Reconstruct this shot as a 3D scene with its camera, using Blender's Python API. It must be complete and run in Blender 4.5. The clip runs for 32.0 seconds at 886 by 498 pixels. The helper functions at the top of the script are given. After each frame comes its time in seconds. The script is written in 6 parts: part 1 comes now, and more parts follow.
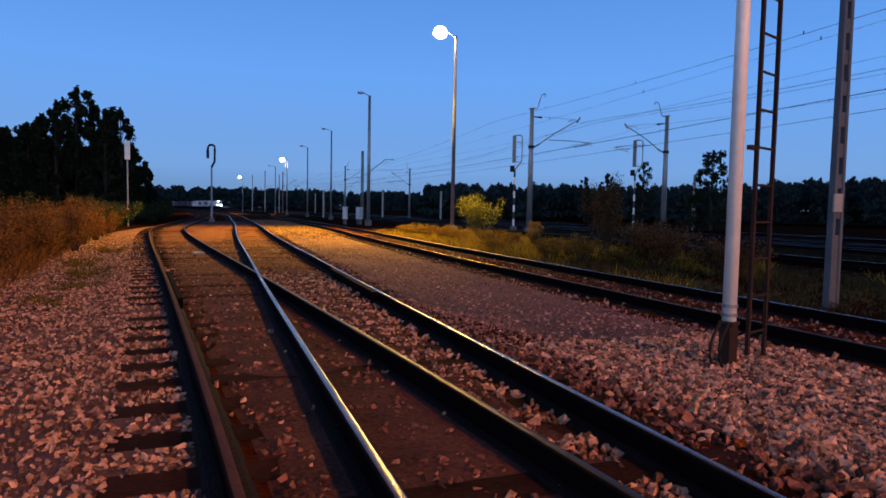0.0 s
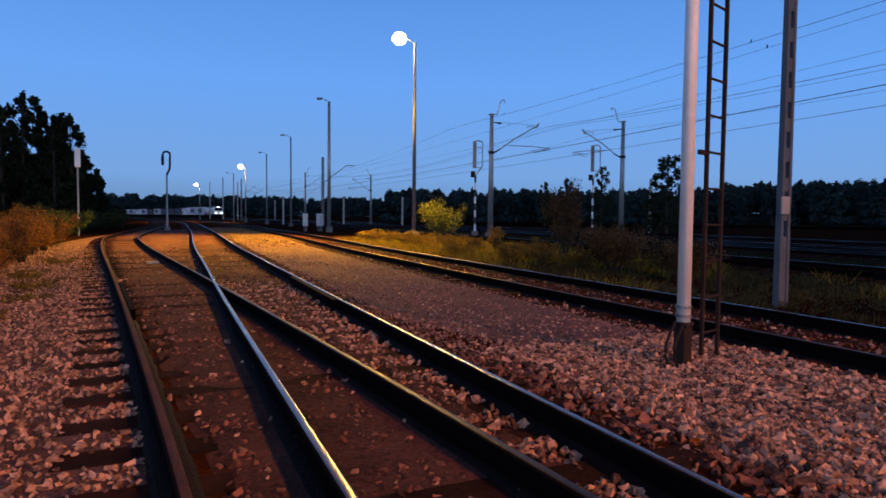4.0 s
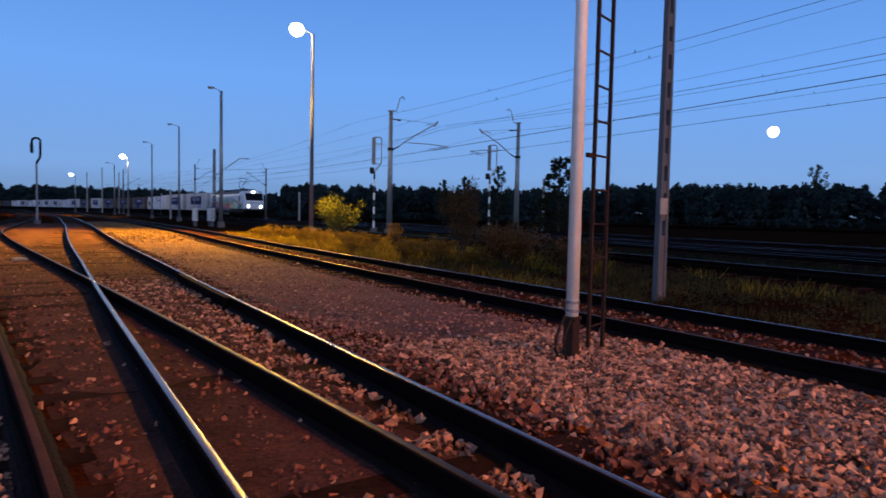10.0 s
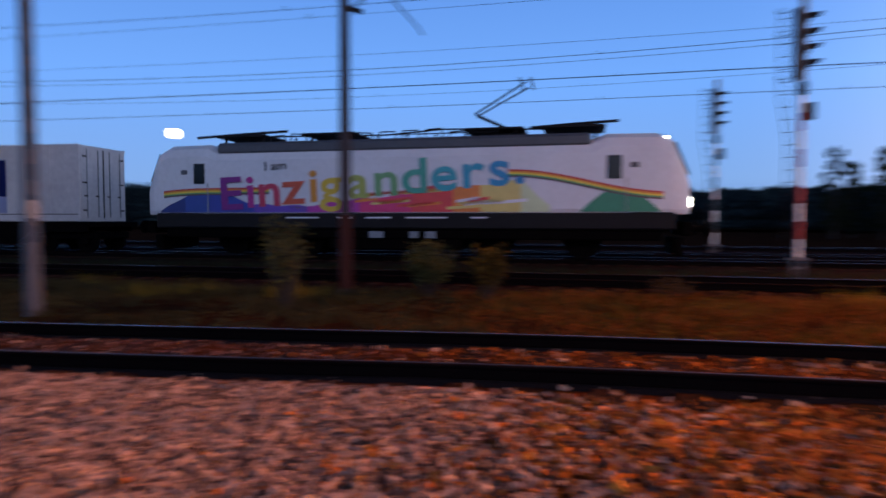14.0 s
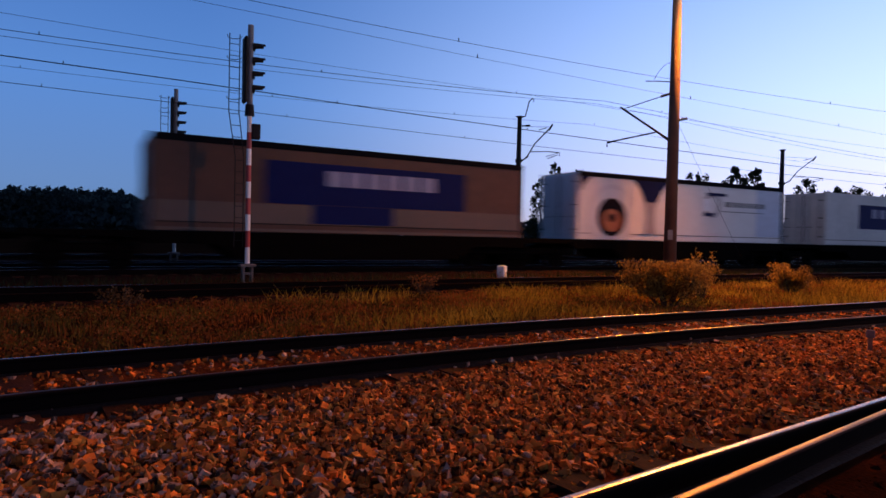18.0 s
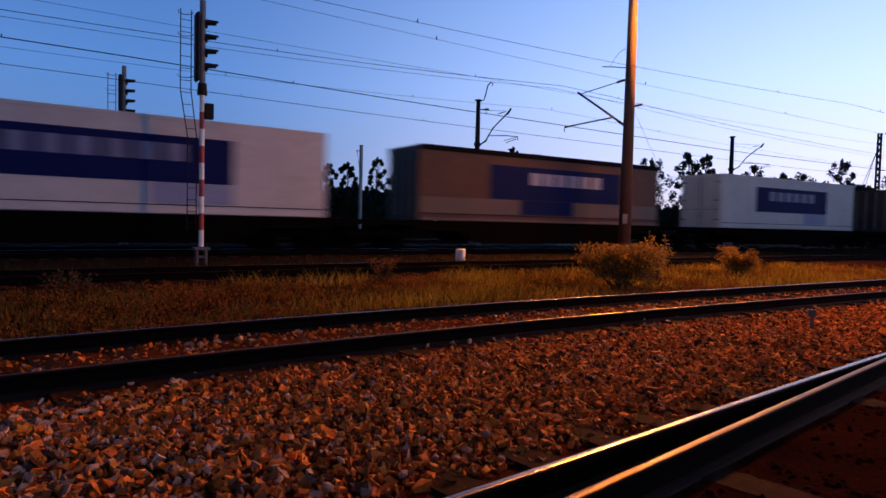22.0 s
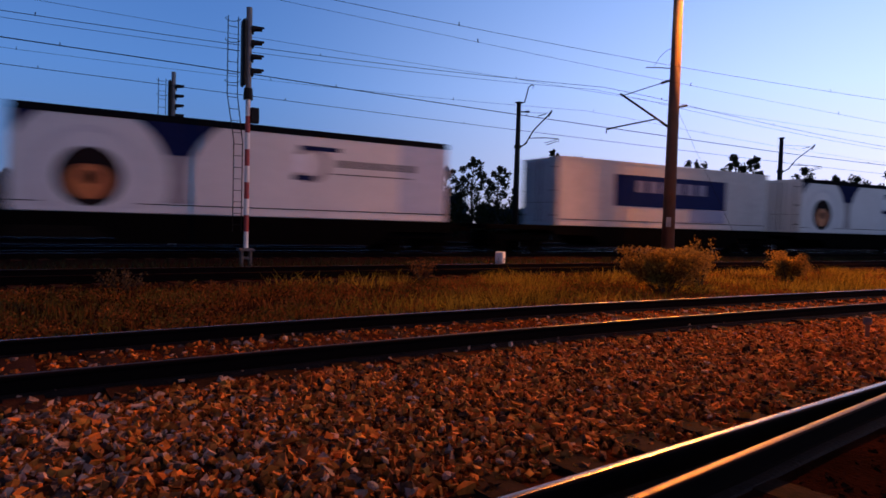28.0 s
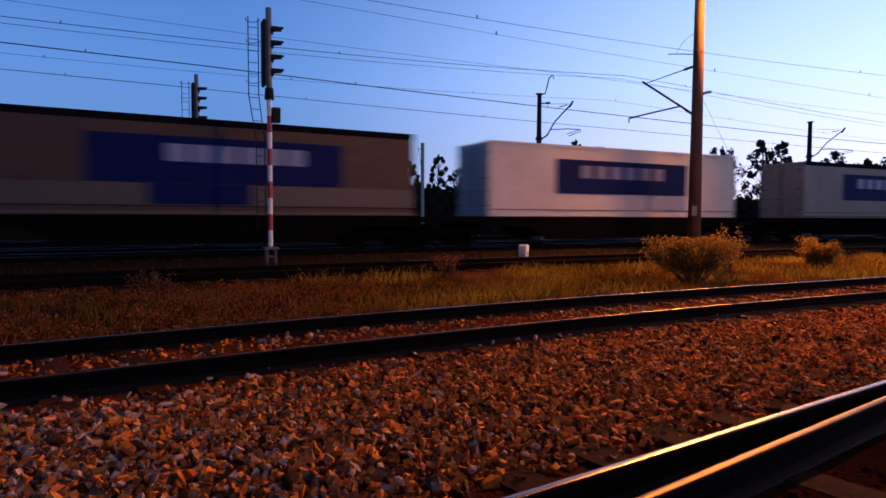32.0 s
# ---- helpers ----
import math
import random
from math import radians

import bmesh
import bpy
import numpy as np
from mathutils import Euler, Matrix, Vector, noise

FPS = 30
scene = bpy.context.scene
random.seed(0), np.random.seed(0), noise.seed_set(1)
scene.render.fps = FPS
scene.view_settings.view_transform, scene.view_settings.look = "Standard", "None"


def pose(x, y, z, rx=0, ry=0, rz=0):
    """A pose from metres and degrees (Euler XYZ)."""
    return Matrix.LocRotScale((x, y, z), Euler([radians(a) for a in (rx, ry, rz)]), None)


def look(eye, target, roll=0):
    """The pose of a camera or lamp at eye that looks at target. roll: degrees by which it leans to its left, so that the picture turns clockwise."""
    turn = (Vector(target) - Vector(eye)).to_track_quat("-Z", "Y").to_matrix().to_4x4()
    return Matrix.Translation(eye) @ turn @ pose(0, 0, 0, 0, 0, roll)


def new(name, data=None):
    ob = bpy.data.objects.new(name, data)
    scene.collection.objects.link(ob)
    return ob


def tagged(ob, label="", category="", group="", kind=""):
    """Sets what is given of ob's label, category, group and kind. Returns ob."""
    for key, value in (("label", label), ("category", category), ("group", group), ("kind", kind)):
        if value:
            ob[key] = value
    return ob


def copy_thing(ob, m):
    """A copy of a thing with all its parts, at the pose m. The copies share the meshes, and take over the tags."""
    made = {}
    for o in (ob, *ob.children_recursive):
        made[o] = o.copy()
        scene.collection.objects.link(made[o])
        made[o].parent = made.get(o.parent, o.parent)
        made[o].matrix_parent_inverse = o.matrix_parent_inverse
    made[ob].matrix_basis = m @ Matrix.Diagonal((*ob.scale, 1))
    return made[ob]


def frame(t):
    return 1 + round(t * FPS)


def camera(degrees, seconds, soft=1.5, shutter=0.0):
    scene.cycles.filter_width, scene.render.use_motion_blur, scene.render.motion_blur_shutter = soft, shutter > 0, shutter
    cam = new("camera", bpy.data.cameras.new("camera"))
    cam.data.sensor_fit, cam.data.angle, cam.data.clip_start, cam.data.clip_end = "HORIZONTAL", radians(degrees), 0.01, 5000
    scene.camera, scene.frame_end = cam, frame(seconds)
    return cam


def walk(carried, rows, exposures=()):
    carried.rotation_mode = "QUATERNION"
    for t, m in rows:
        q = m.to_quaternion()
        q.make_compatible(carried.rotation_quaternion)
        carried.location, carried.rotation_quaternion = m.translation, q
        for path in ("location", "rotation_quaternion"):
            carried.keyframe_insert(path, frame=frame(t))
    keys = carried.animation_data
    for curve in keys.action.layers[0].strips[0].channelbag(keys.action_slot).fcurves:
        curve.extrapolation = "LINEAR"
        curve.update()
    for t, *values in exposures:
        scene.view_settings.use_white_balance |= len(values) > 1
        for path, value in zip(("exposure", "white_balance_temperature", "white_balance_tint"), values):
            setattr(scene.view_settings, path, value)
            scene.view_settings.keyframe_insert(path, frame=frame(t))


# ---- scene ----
cam = camera(70.1, 32.0, soft=1.6, shutter=0.7)
METRES, EYE, TILT, LEAN, TURN = 1.1, 1.32, 0.0, 0.0, -21.7
ROWS = [
    (0, 0.0000, 0.0000, 0.0000, 0.07, -3.46, -1.08),
    (0.5, -0.0050, -0.0012, 0.0014, 0.10, -2.58, -1.83),
    (1, -0.0096, -0.0002, 0.0046, 0.82, -2.16, -1.52),
    (1.5, -0.0024, -0.0023, 0.0035, 0.15, -2.34, -1.51),
    (2, 0.0045, -0.0031, 0.0041, -0.46, -2.20, -1.51),
    (2.5, 0.0103, -0.0016, 0.0051, -0.87, -2.35, -1.45),
    (3, 0.0225, 0.0006, 0.0059, -1.18, -2.07, -1.26),
    (3.5, 0.0238, 0.0055, 0.0032, -2.62, -2.50, -0.79),
    (4, 0.0263, 0.0094, 0.0020, -3.38, -2.90, -0.51),
    (4.5, 0.0329, 0.0129, 0.0053, -4.65, -2.82, -0.51),
    (6.5, 0.0397, 0.0071, 0.0061, -5.26, -2.52, -0.78),
    (7, 0.0456, 0.0068, 0.0028, -5.27, -2.89, -0.83),
    (7.5, 0.0565, 0.0067, 0.0035, -6.26, -3.04, -0.73),
    (8, 0.0567, 0.0092, 0.0022, -6.37, -3.85, -0.54),
    (8.5, 0.0428, 0.0058, 0.0024, -7.94, -3.57, -0.93),
    (9, 0.0345, 0.0005, 0.0035, -9.59, -3.32, -0.89),
    (9.5, 0.0262, -0.0018, 0.0048, -10.84, -3.20, -1.24),
    (10, 0.0286, -0.0092, 0.0061, -12.51, -3.06, -1.21),
    (10.5, 0.0356, -0.0173, 0.0061, -14.96, -3.44, -1.40),
    (11, 0.0489, -0.0283, 0.0095, -17.62, -3.55, -1.54),
    (11.5, 0.0748, -0.0379, 0.0222, -21.03, -2.87, -1.15),
    (12, 0.0922, -0.0531, 0.0224, -23.62, -3.11, -0.79),
    (12.5, 0.1300, -0.0671, 0.0296, -26.46, -3.02, -0.66),
    (13, 0.1959, -0.0831, 0.0402, -33.32, -2.66, -0.14),
    (13.5, 0.2471, -0.1015, 0.0485, -44.32, -2.53, -0.24),
    (14, 0.3469, -0.1823, 0.0662, -62.74, -2.56, -0.07),
    (14.5, 0.4136, -0.3019, 0.0551, -79.56, -2.52, -1.79),
    (15, 0.3862, -0.3222, 0.0558, -91.39, -3.00, -1.52),
    (15.5, 0.3601, -0.3434, 0.0535, -102.86, -2.99, -1.77),
    (17.5, 0.3302, -0.4338, 0.0430, -108.03, -1.26, -0.99),
    (18, 0.3278, -0.4304, 0.0490, -108.48, -1.21, -1.29),
    (18.5, 0.3228, -0.4284, 0.0440, -108.66, -1.31, -1.23),
    (19, 0.3236, -0.4284, 0.0448, -109.76, -1.46, -1.14),
    (19.5, 0.3227, -0.4293, 0.0418, -111.09, -1.23, -1.39),
    (20, 0.3227, -0.4326, 0.0418, -111.25, -1.18, -1.37),
    (20.5, 0.3273, -0.4355, 0.0347, -110.98, -1.46, -0.71),
    (21, 0.3298, -0.4402, 0.0332, -111.18, -2.12, -0.68),
    (21.5, 0.3310, -0.4377, 0.0335, -112.15, -2.05, -1.14),
    (22, 0.3347, -0.4272, 0.0301, -112.23, -2.58, -1.44),
    (22.5, 0.3394, -0.4307, 0.0320, -111.73, -2.43, -1.50),
    (23, 0.3419, -0.4295, 0.0339, -111.14, -2.41, -1.43),
    (23.5, 0.3431, -0.4226, 0.0340, -110.11, -1.94, -1.39),
    (24, 0.3407, -0.4188, 0.0301, -109.44, -2.09, -0.63),
    (24.5, 0.3394, -0.4121, 0.0359, -110.03, -1.89, -1.02),
    (25, 0.3361, -0.3957, 0.0364, -108.67, -1.30, -1.18),
    (25.5, 0.3317, -0.4014, 0.0376, -108.56, -1.27, -0.89),
    (27.5, 0.3324, -0.4087, 0.0333, -109.39, -2.34, -1.18),
    (28, 0.3330, -0.3948, 0.0310, -108.70, -2.45, -1.66),
    (28.5, 0.3352, -0.3923, 0.0349, -107.73, -2.52, -1.58),
    (29, 0.3340, -0.4008, 0.0367, -107.39, -2.28, -0.74),
    (29.5, 0.3351, -0.4013, 0.0351, -106.77, -2.89, -0.75),
    (30, 0.3357, -0.4025, 0.0348, -106.72, -2.79, -0.71),
    (30.5, 0.3351, -0.4019, 0.0351, -106.87, -2.79, -0.55),
    (31, 0.3341, -0.4006, 0.0332, -106.40, -2.39, -0.56),
    (31.5, 0.3366, -0.4046, 0.0313, -106.44, -2.86, -0.24),
    (32, 0.3345, -0.4097, 0.0303, -106.63, -2.98, -0.27),
]
LIGHTNESS = [(0, 0.1, 6550, 10), (7, 0.13, 6650, 11), (10, 0.16, 6850, 13), (13, 0.2, 6950, 14), (14.2, 0.33, 6850, 16), (15.2, 0.42, 6600, 16), (17.2, -0.40, 6500, 18), (25.5, -0.42, 6500, 18), (28.2, -0.47, 6500, 18), (29.6, -0.22, 6500, 18), (31, -0.17, 6500, 18), (32, -0.24, 6500, 18)]
walk(cam, [(t, pose(0, 0, EYE, TILT, LEAN, TURN) @ pose(METRES * x, METRES * y, METRES * z, 90 + pitch, roll, yaw)) for t, x, y, z, yaw, pitch, roll in ROWS], LIGHTNESS)


# ---------------------------------------------------------------- world and light
def world():
    w = bpy.data.worlds.new("dusk_sky")
    scene.world = w
    w.use_nodes = True
    nt = w.node_tree
    N, K = nt.nodes, nt.links
    N.clear()
    out, bg = N.new("ShaderNodeOutputWorld"), N.new("ShaderNodeBackground")
    tc, sep = N.new("ShaderNodeTexCoord"), N.new("ShaderNodeSeparateXYZ")
    K.new(tc.outputs["Generated"], sep.inputs[0])

    def ramp(stops):
        r = N.new("ShaderNodeValToRGB")
        e = r.color_ramp.elements
        while len(e) < len(stops):
            e.new(0.5)
        for el, (p, c) in zip(e, stops):
            el.position, el.color = p, (*c, 1)
        return r
    # colour by height above the horizon, away from and towards the set sun
    cool = ramp([(0.0, (0.13, 0.23, 0.40)), (0.06, (0.17, 0.35, 0.70)), (0.2, (0.13, 0.35, 0.85)), (0.36, (0.085, 0.255, 0.70)), (0.5, (0.025, 0.065, 0.19)), (0.75, (0.005, 0.013, 0.045))])
    warm = ramp([(0.0, (1.45, 1.20, 1.30)), (0.06, (1.38, 1.42, 1.80)), (0.2, (1.02, 1.38, 2.15)), (0.36, (0.60, 0.98, 1.8)), (0.5, (0.09, 0.18, 0.42)), (0.75, (0.010, 0.026, 0.08))])
    K.new(sep.outputs[2], cool.inputs[0])
    K.new(sep.outputs[2], warm.inputs[0])
    dot = N.new("ShaderNodeVectorMath")
    dot.operation = "DOT_PRODUCT"
    K.new(tc.outputs["Generated"], dot.inputs[0])
    a = radians(SUNSET)
    dot.inputs[1].default_value = (math.sin(a), math.cos(a), 0)
    mr = N.new("ShaderNodeMapRange")
    mr.interpolation_type = "SMOOTHSTEP"
    mr.inputs[1].default_value, mr.inputs[2].default_value = -0.20, 1.0
    K.new(dot.outputs["Value"], mr.inputs[0])
    mix = N.new("ShaderNodeMix")
    mix.data_type = "RGBA"
    K.new(mr.outputs[0], mix.inputs[0])
    K.new(cool.outputs[0], mix.inputs[6])
    K.new(warm.outputs[0], mix.inputs[7])
    K.new(mix.outputs[2], bg.inputs[0])
    bg.inputs[1].default_value = SKY
    K.new(bg.outputs[0], out.inputs[0])


SUNSET, SKY = 209.0, 1.0
SODIUM = (1.0, 0.31, 0.035)
world()


def lamp_light(x, y, z, watts, size=0.25, tilt=(0, 0), wide=160, tone=None, blend=0.85):
    d = bpy.data.lights.new("sodium_light", "SPOT")
    d.energy, d.color, d.shadow_soft_size = watts, tone or SODIUM, size
    d.spot_size, d.spot_blend = radians(wide), blend
    ob = new("sodium_light", d)
    ob.matrix_world = look((x, y, z), (x + tilt[0], y + tilt[1], 0))
    return ob


# ---------------------------------------------------------------- materials
def material(name, base, rough=0.8, metal=0.0, vary=0.25, grain=40.0, stain=3.0, bump=0.3, dist=0.01, second=None, island=0.0, objrand=0.0, emit=None, strength=0.0, spec=0.5, thin=0.0, lo=0.6, hi=1.4):
    m = bpy.data.materials.new(name)
    m.use_nodes = True
    nt = m.node_tree
    N, K = nt.nodes, nt.links
    b = N["Principled BSDF"]
    b.inputs["Roughness"].default_value, b.inputs["Metallic"].default_value = rough, metal
    b.inputs["Specular IOR Level"].default_value = spec
    if emit:
        b.inputs["Base Color"].default_value = (*base, 1)
        b.inputs["Emission Color"].default_value = (*emit, 1)
        b.inputs["Emission Strength"].default_value = strength
        return m
    tc = N.new("ShaderNodeTexCoord")
    fine, wide = N.new("ShaderNodeTexNoise"), N.new("ShaderNodeTexNoise")
    fine.inputs["Scale"].default_value, wide.inputs["Scale"].default_value = grain, stain
    fine.inputs["Detail"].default_value, wide.inputs["Detail"].default_value = 3, 3
    for n in (fine, wide):
        K.new(tc.outputs["Object"], n.inputs["Vector"])
    add = N.new("ShaderNodeMath")
    add.operation = "ADD"
    K.new(fine.outputs[0], add.inputs[0])
    K.new(wide.outputs[0], add.inputs[1])
    val = add.outputs[0]
    if island or objrand:
        src = N.new("ShaderNodeNewGeometry").outputs["Random Per Island"] if island else N.new("ShaderNodeObjectInfo").outputs["Random"]
        mad = N.new("ShaderNodeMath")
        mad.operation = "MULTIPLY_ADD"
        K.new(src, mad.inputs[0])
        mad.inputs[1].default_value = 2 * (island or objrand)
        sub = N.new("ShaderNodeMath")
        sub.operation = "SUBTRACT"
        K.new(val, sub.inputs[0])
        sub.inputs[1].default_value = island or objrand
        K.new(sub.outputs[0], mad.inputs[2])
        val = mad.outputs[0]
    mr = N.new("ShaderNodeMapRange")
    mr.inputs[1].default_value, mr.inputs[2].default_value = lo, hi
    K.new(val, mr.inputs[0])
    mix = N.new("ShaderNodeMix")
    mix.data_type = "RGBA"
    dark = second or tuple(c * (1 - vary) for c in base)
    lite = base if second else tuple(min(1, c * (1 + vary)) for c in base)
    mix.inputs[6].default_value, mix.inputs[7].default_value = (*dark, 1), (*lite, 1)
    K.new(mr.outputs[0], mix.inputs[0])
    K.new(mix.outputs[2], b.inputs["Base Color"])
    if thin:
        tl, ms = N.new("ShaderNodeBsdfTranslucent"), N.new("ShaderNodeMixShader")
        K.new(mix.outputs[2], tl.inputs[0])
        ms.inputs[0].default_value = thin
        K.new(b.outputs[0], ms.inputs[1])
        K.new(tl.outputs[0], ms.inputs[2])
        K.new(ms.outputs[0], N["Material Output"].inputs[0])
    if bump:
        bp = N.new("ShaderNodeBump")
        bp.inputs["Strength"].default_value, bp.inputs["Distance"].default_value = bump, dist
        K.new(fine.outputs[0], bp.inputs["Height"])
        K.new(bp.outputs[0], b.inputs["Normal"])
    return m


M_SOIL = material("soil_and_turf", (0.045, 0.018, 0.010), 0.95, vary=0.4, grain=9, stain=0.6, bump=0.8, dist=0.04, second=(0.009, 0.005, 0.004), spec=0.0)
M_BALLAST = material("packed_gravel", (0.11, 0.032, 0.014), 0.95, grain=45, stain=1.2, bump=1.0, dist=0.02, second=(0.016, 0.005, 0.003), spec=0.0)
M_FINE = material("fine_red_gravel", (0.20, 0.105, 0.105), 0.92, grain=70, stain=1.1, bump=1.0, dist=0.02, second=(0.07, 0.037, 0.043), spec=0.12)
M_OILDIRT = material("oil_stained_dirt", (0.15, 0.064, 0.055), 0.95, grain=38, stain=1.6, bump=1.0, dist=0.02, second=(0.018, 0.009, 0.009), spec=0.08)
# sodium lamplight is put into the rust, grey and ochre stone colours
M_LITSTONE = material("ballast_stone", (0.60, 0.155, 0.022), 0.8, grain=30, stain=6, bump=0.4, dist=0.004, second=(0.035, 0.010, 0.004), island=0.45, spec=0.08, lo=0.55, hi=1.42)
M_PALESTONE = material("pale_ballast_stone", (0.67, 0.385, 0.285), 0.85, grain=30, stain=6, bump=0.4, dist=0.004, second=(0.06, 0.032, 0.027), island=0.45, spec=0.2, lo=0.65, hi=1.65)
M_LOOSE = material("loose_pale_stone", (0.50, 0.29, 0.21), 0.8, grain=30, stain=6, bump=0.4, dist=0.004, second=(0.12, 0.055, 0.035), objrand=0.35, spec=0.3)
M_GREYSTONE = material("lamp_tinted_grey_stone", (0.56, 0.165, 0.034), 0.8, grain=30, stain=6, bump=0.4, dist=0.004, second=(0.06, 0.028, 0.020), island=0.45, spec=0.08, lo=0.55, hi=1.45)
M_SANDSTONE = material("lamp_tinted_ochre_stone", (0.70, 0.25, 0.038), 0.8, grain=30, stain=6, bump=0.4, dist=0.004, second=(0.12, 0.05, 0.02), island=0.45, spec=0.08, lo=0.55, hi=1.45)
M_CRIB = material("oily_ballast_stone", (0.24, 0.10, 0.08), 0.8, grain=30, stain=6, bump=0.4, dist=0.004, second=(0.03, 0.014, 0.011), island=0.45, spec=0.2)
M_NEARBLACK = material("near_black_dirt", (0.035, 0.011, 0.007), 0.95, grain=38, stain=1.6, bump=1.0, dist=0.02, second=(0.006, 0.003, 0.002), spec=0.0)
# stands in for the shade beside the rails as well as grease
M_SHADEGREASE = material("black_rail_shade_and_grease", (0.016, 0.009, 0.009), 0.85, grain=30, stain=2.5, bump=0.8, dist=0.015, second=(0.006, 0.004, 0.005), spec=0.1)
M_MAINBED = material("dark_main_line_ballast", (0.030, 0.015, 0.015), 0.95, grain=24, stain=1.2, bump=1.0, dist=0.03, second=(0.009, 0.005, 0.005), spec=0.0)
M_SLEEPER = material("tarred_wood", (0.052, 0.022, 0.018), 0.85, grain=60, stain=4, bump=0.6, dist=0.006, second=(0.008, 0.005, 0.004), objrand=0.2, spec=0.02)
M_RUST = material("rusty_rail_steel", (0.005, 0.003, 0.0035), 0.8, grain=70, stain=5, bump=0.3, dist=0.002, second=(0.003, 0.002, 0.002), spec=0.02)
M_SHINE = material("worn_rail_head", (0.34, 0.27, 0.24), 0.26, 0.85, grain=25, stain=2, bump=0.05, dist=0.001, second=(0.15, 0.105, 0.09), spec=0.4)
M_DULLHEAD = material("rusted_rail_head", (0.105, 0.045, 0.036), 0.8, 0.0, grain=45, stain=3, bump=0.15, dist=0.001, second=(0.04, 0.02, 0.018), spec=0.08)
M_BROWNHEAD = material("brown_worn_rail_head", (0.05, 0.03, 0.018), 0.45, 0.8, grain=45, stain=3, bump=0.1, dist=0.001, second=(0.03, 0.017, 0.012), spec=0.15)
M_MAINHEAD = material("polished_main_rail_head", (0.055, 0.046, 0.044), 0.2, 0.8, grain=30, stain=2, bump=0.04, dist=0.001, second=(0.05, 0.04, 0.038), spec=0.3)
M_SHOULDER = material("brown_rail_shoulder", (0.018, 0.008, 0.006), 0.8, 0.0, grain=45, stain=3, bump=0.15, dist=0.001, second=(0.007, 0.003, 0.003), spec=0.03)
M_FINESTONE = material("fine_purple_brown_stone", (0.32, 0.168, 0.15), 0.85, grain=30, stain=6, bump=0.3, dist=0.003, second=(0.09, 0.047, 0.045), island=0.45, spec=0.15)
M_YELLOWPATH = material("yellow_path_stone", (0.24, 0.155, 0.075), 0.9, grain=30, stain=3, bump=0.3, dist=0.003, second=(0.07, 0.045, 0.027), island=0.45, spec=0.05)
M_DARKRUST = material("dark_rusted_steel", (0.035, 0.017, 0.013), 0.8, grain=35, stain=5, bump=0.3, dist=0.003, second=(0.014, 0.008, 0.007), spec=0.2)
M_WHITE = material("white_mast_paint", (0.74, 0.74, 0.74), 0.45, grain=14, stain=2, bump=0.05, second=(0.58, 0.57, 0.56))
M_GREY = material("galvanised_steel", (0.26, 0.28, 0.30), 0.5, 0.5, grain=18, stain=3, bump=0.08, second=(0.16, 0.17, 0.19))
M_DARK = material("dark_painted_steel", (0.009, 0.009, 0.010), 0.7, grain=20, stain=3, bump=0.08, second=(0.012, 0.012, 0.014), spec=0.15)
M_REDFOOT = material("dark_red_foot_paint", (0.040, 0.014, 0.012), 0.8, grain=25, stain=3, bump=0.2, dist=0.003, second=(0.03, 0.011, 0.010), spec=0.1)
M_SIGBACK = material("grey_signal_back", (0.16, 0.17, 0.19), 0.6, grain=20, stain=3, bump=0.05, second=(0.10, 0.105, 0.12))
M_RUSTY = material("rust_brown_steel", (0.24, 0.11, 0.055), 0.8, grain=35, stain=5, bump=0.3, dist=0.003, second=(0.11, 0.05, 0.03))
M_POLE = material("brown_weathered_pole", (0.15, 0.075, 0.042), 0.8, grain=35, stain=2, bump=0.3, dist=0.003, second=(0.075, 0.038, 0.027))
M_CONC = material("weathered_concrete", (0.36, 0.34, 0.32), 0.9, grain=30, stain=2, bump=0.3, dist=0.004, second=(0.22, 0.205, 0.19))
M_CONCD = material("stained_concrete_post", (0.135, 0.12, 0.122), 0.9, grain=30, stain=2, bump=0.3, dist=0.004, second=(0.07, 0.06, 0.06))
M_BLUEGREY = material("blue_grey_weathered_post", (0.125, 0.13, 0.15), 0.9, grain=30, stain=2, bump=0.3, dist=0.004, second=(0.075, 0.078, 0.09), spec=0.1)
M_DARKPOST = material("sooty_concrete_post", (0.05, 0.046, 0.052), 0.9, grain=30, stain=2, bump=0.3, dist=0.004, second=(0.028, 0.026, 0.03), spec=0.1)
M_REDP = material("red_signal_paint", (0.36, 0.035, 0.03), 0.5, grain=20, stain=4, bump=0.05, second=(0.24, 0.03, 0.028))
M_BLACKP = material("black_signal_paint", (0.012, 0.012, 0.013), 0.5, grain=20, stain=4, bump=0.05, vary=0.3)
M_WIRE = material("overhead_wire_metal", (0.012, 0.012, 0.013), 1.0, 0.0, bump=0, spec=0.1, vary=0.2)
M_BARK = material("tree_bark", (0.03, 0.023, 0.018), 0.95, grain=20, stain=3, bump=0.8, dist=0.02, second=(0.02, 0.015, 0.012))
M_LEAF = material("dark_leaves", (0.026, 0.036, 0.016), 0.8, grain=3, stain=0.4, bump=0, thin=0.35, second=(0.008, 0.012, 0.007), island=0.25, spec=0.1)
M_LEAFG = material("green_yellow_leaves", (0.17, 0.20, 0.05), 0.75, grain=3, stain=1, bump=0, thin=0.4, second=(0.045, 0.055, 0.018), island=0.35, spec=0.1)
M_DRY = material("dry_weed_leaves", (0.25, 0.112, 0.036), 0.85, grain=3, stain=1, bump=0, thin=0.4, second=(0.035, 0.02, 0.009), island=0.3, spec=0.1)
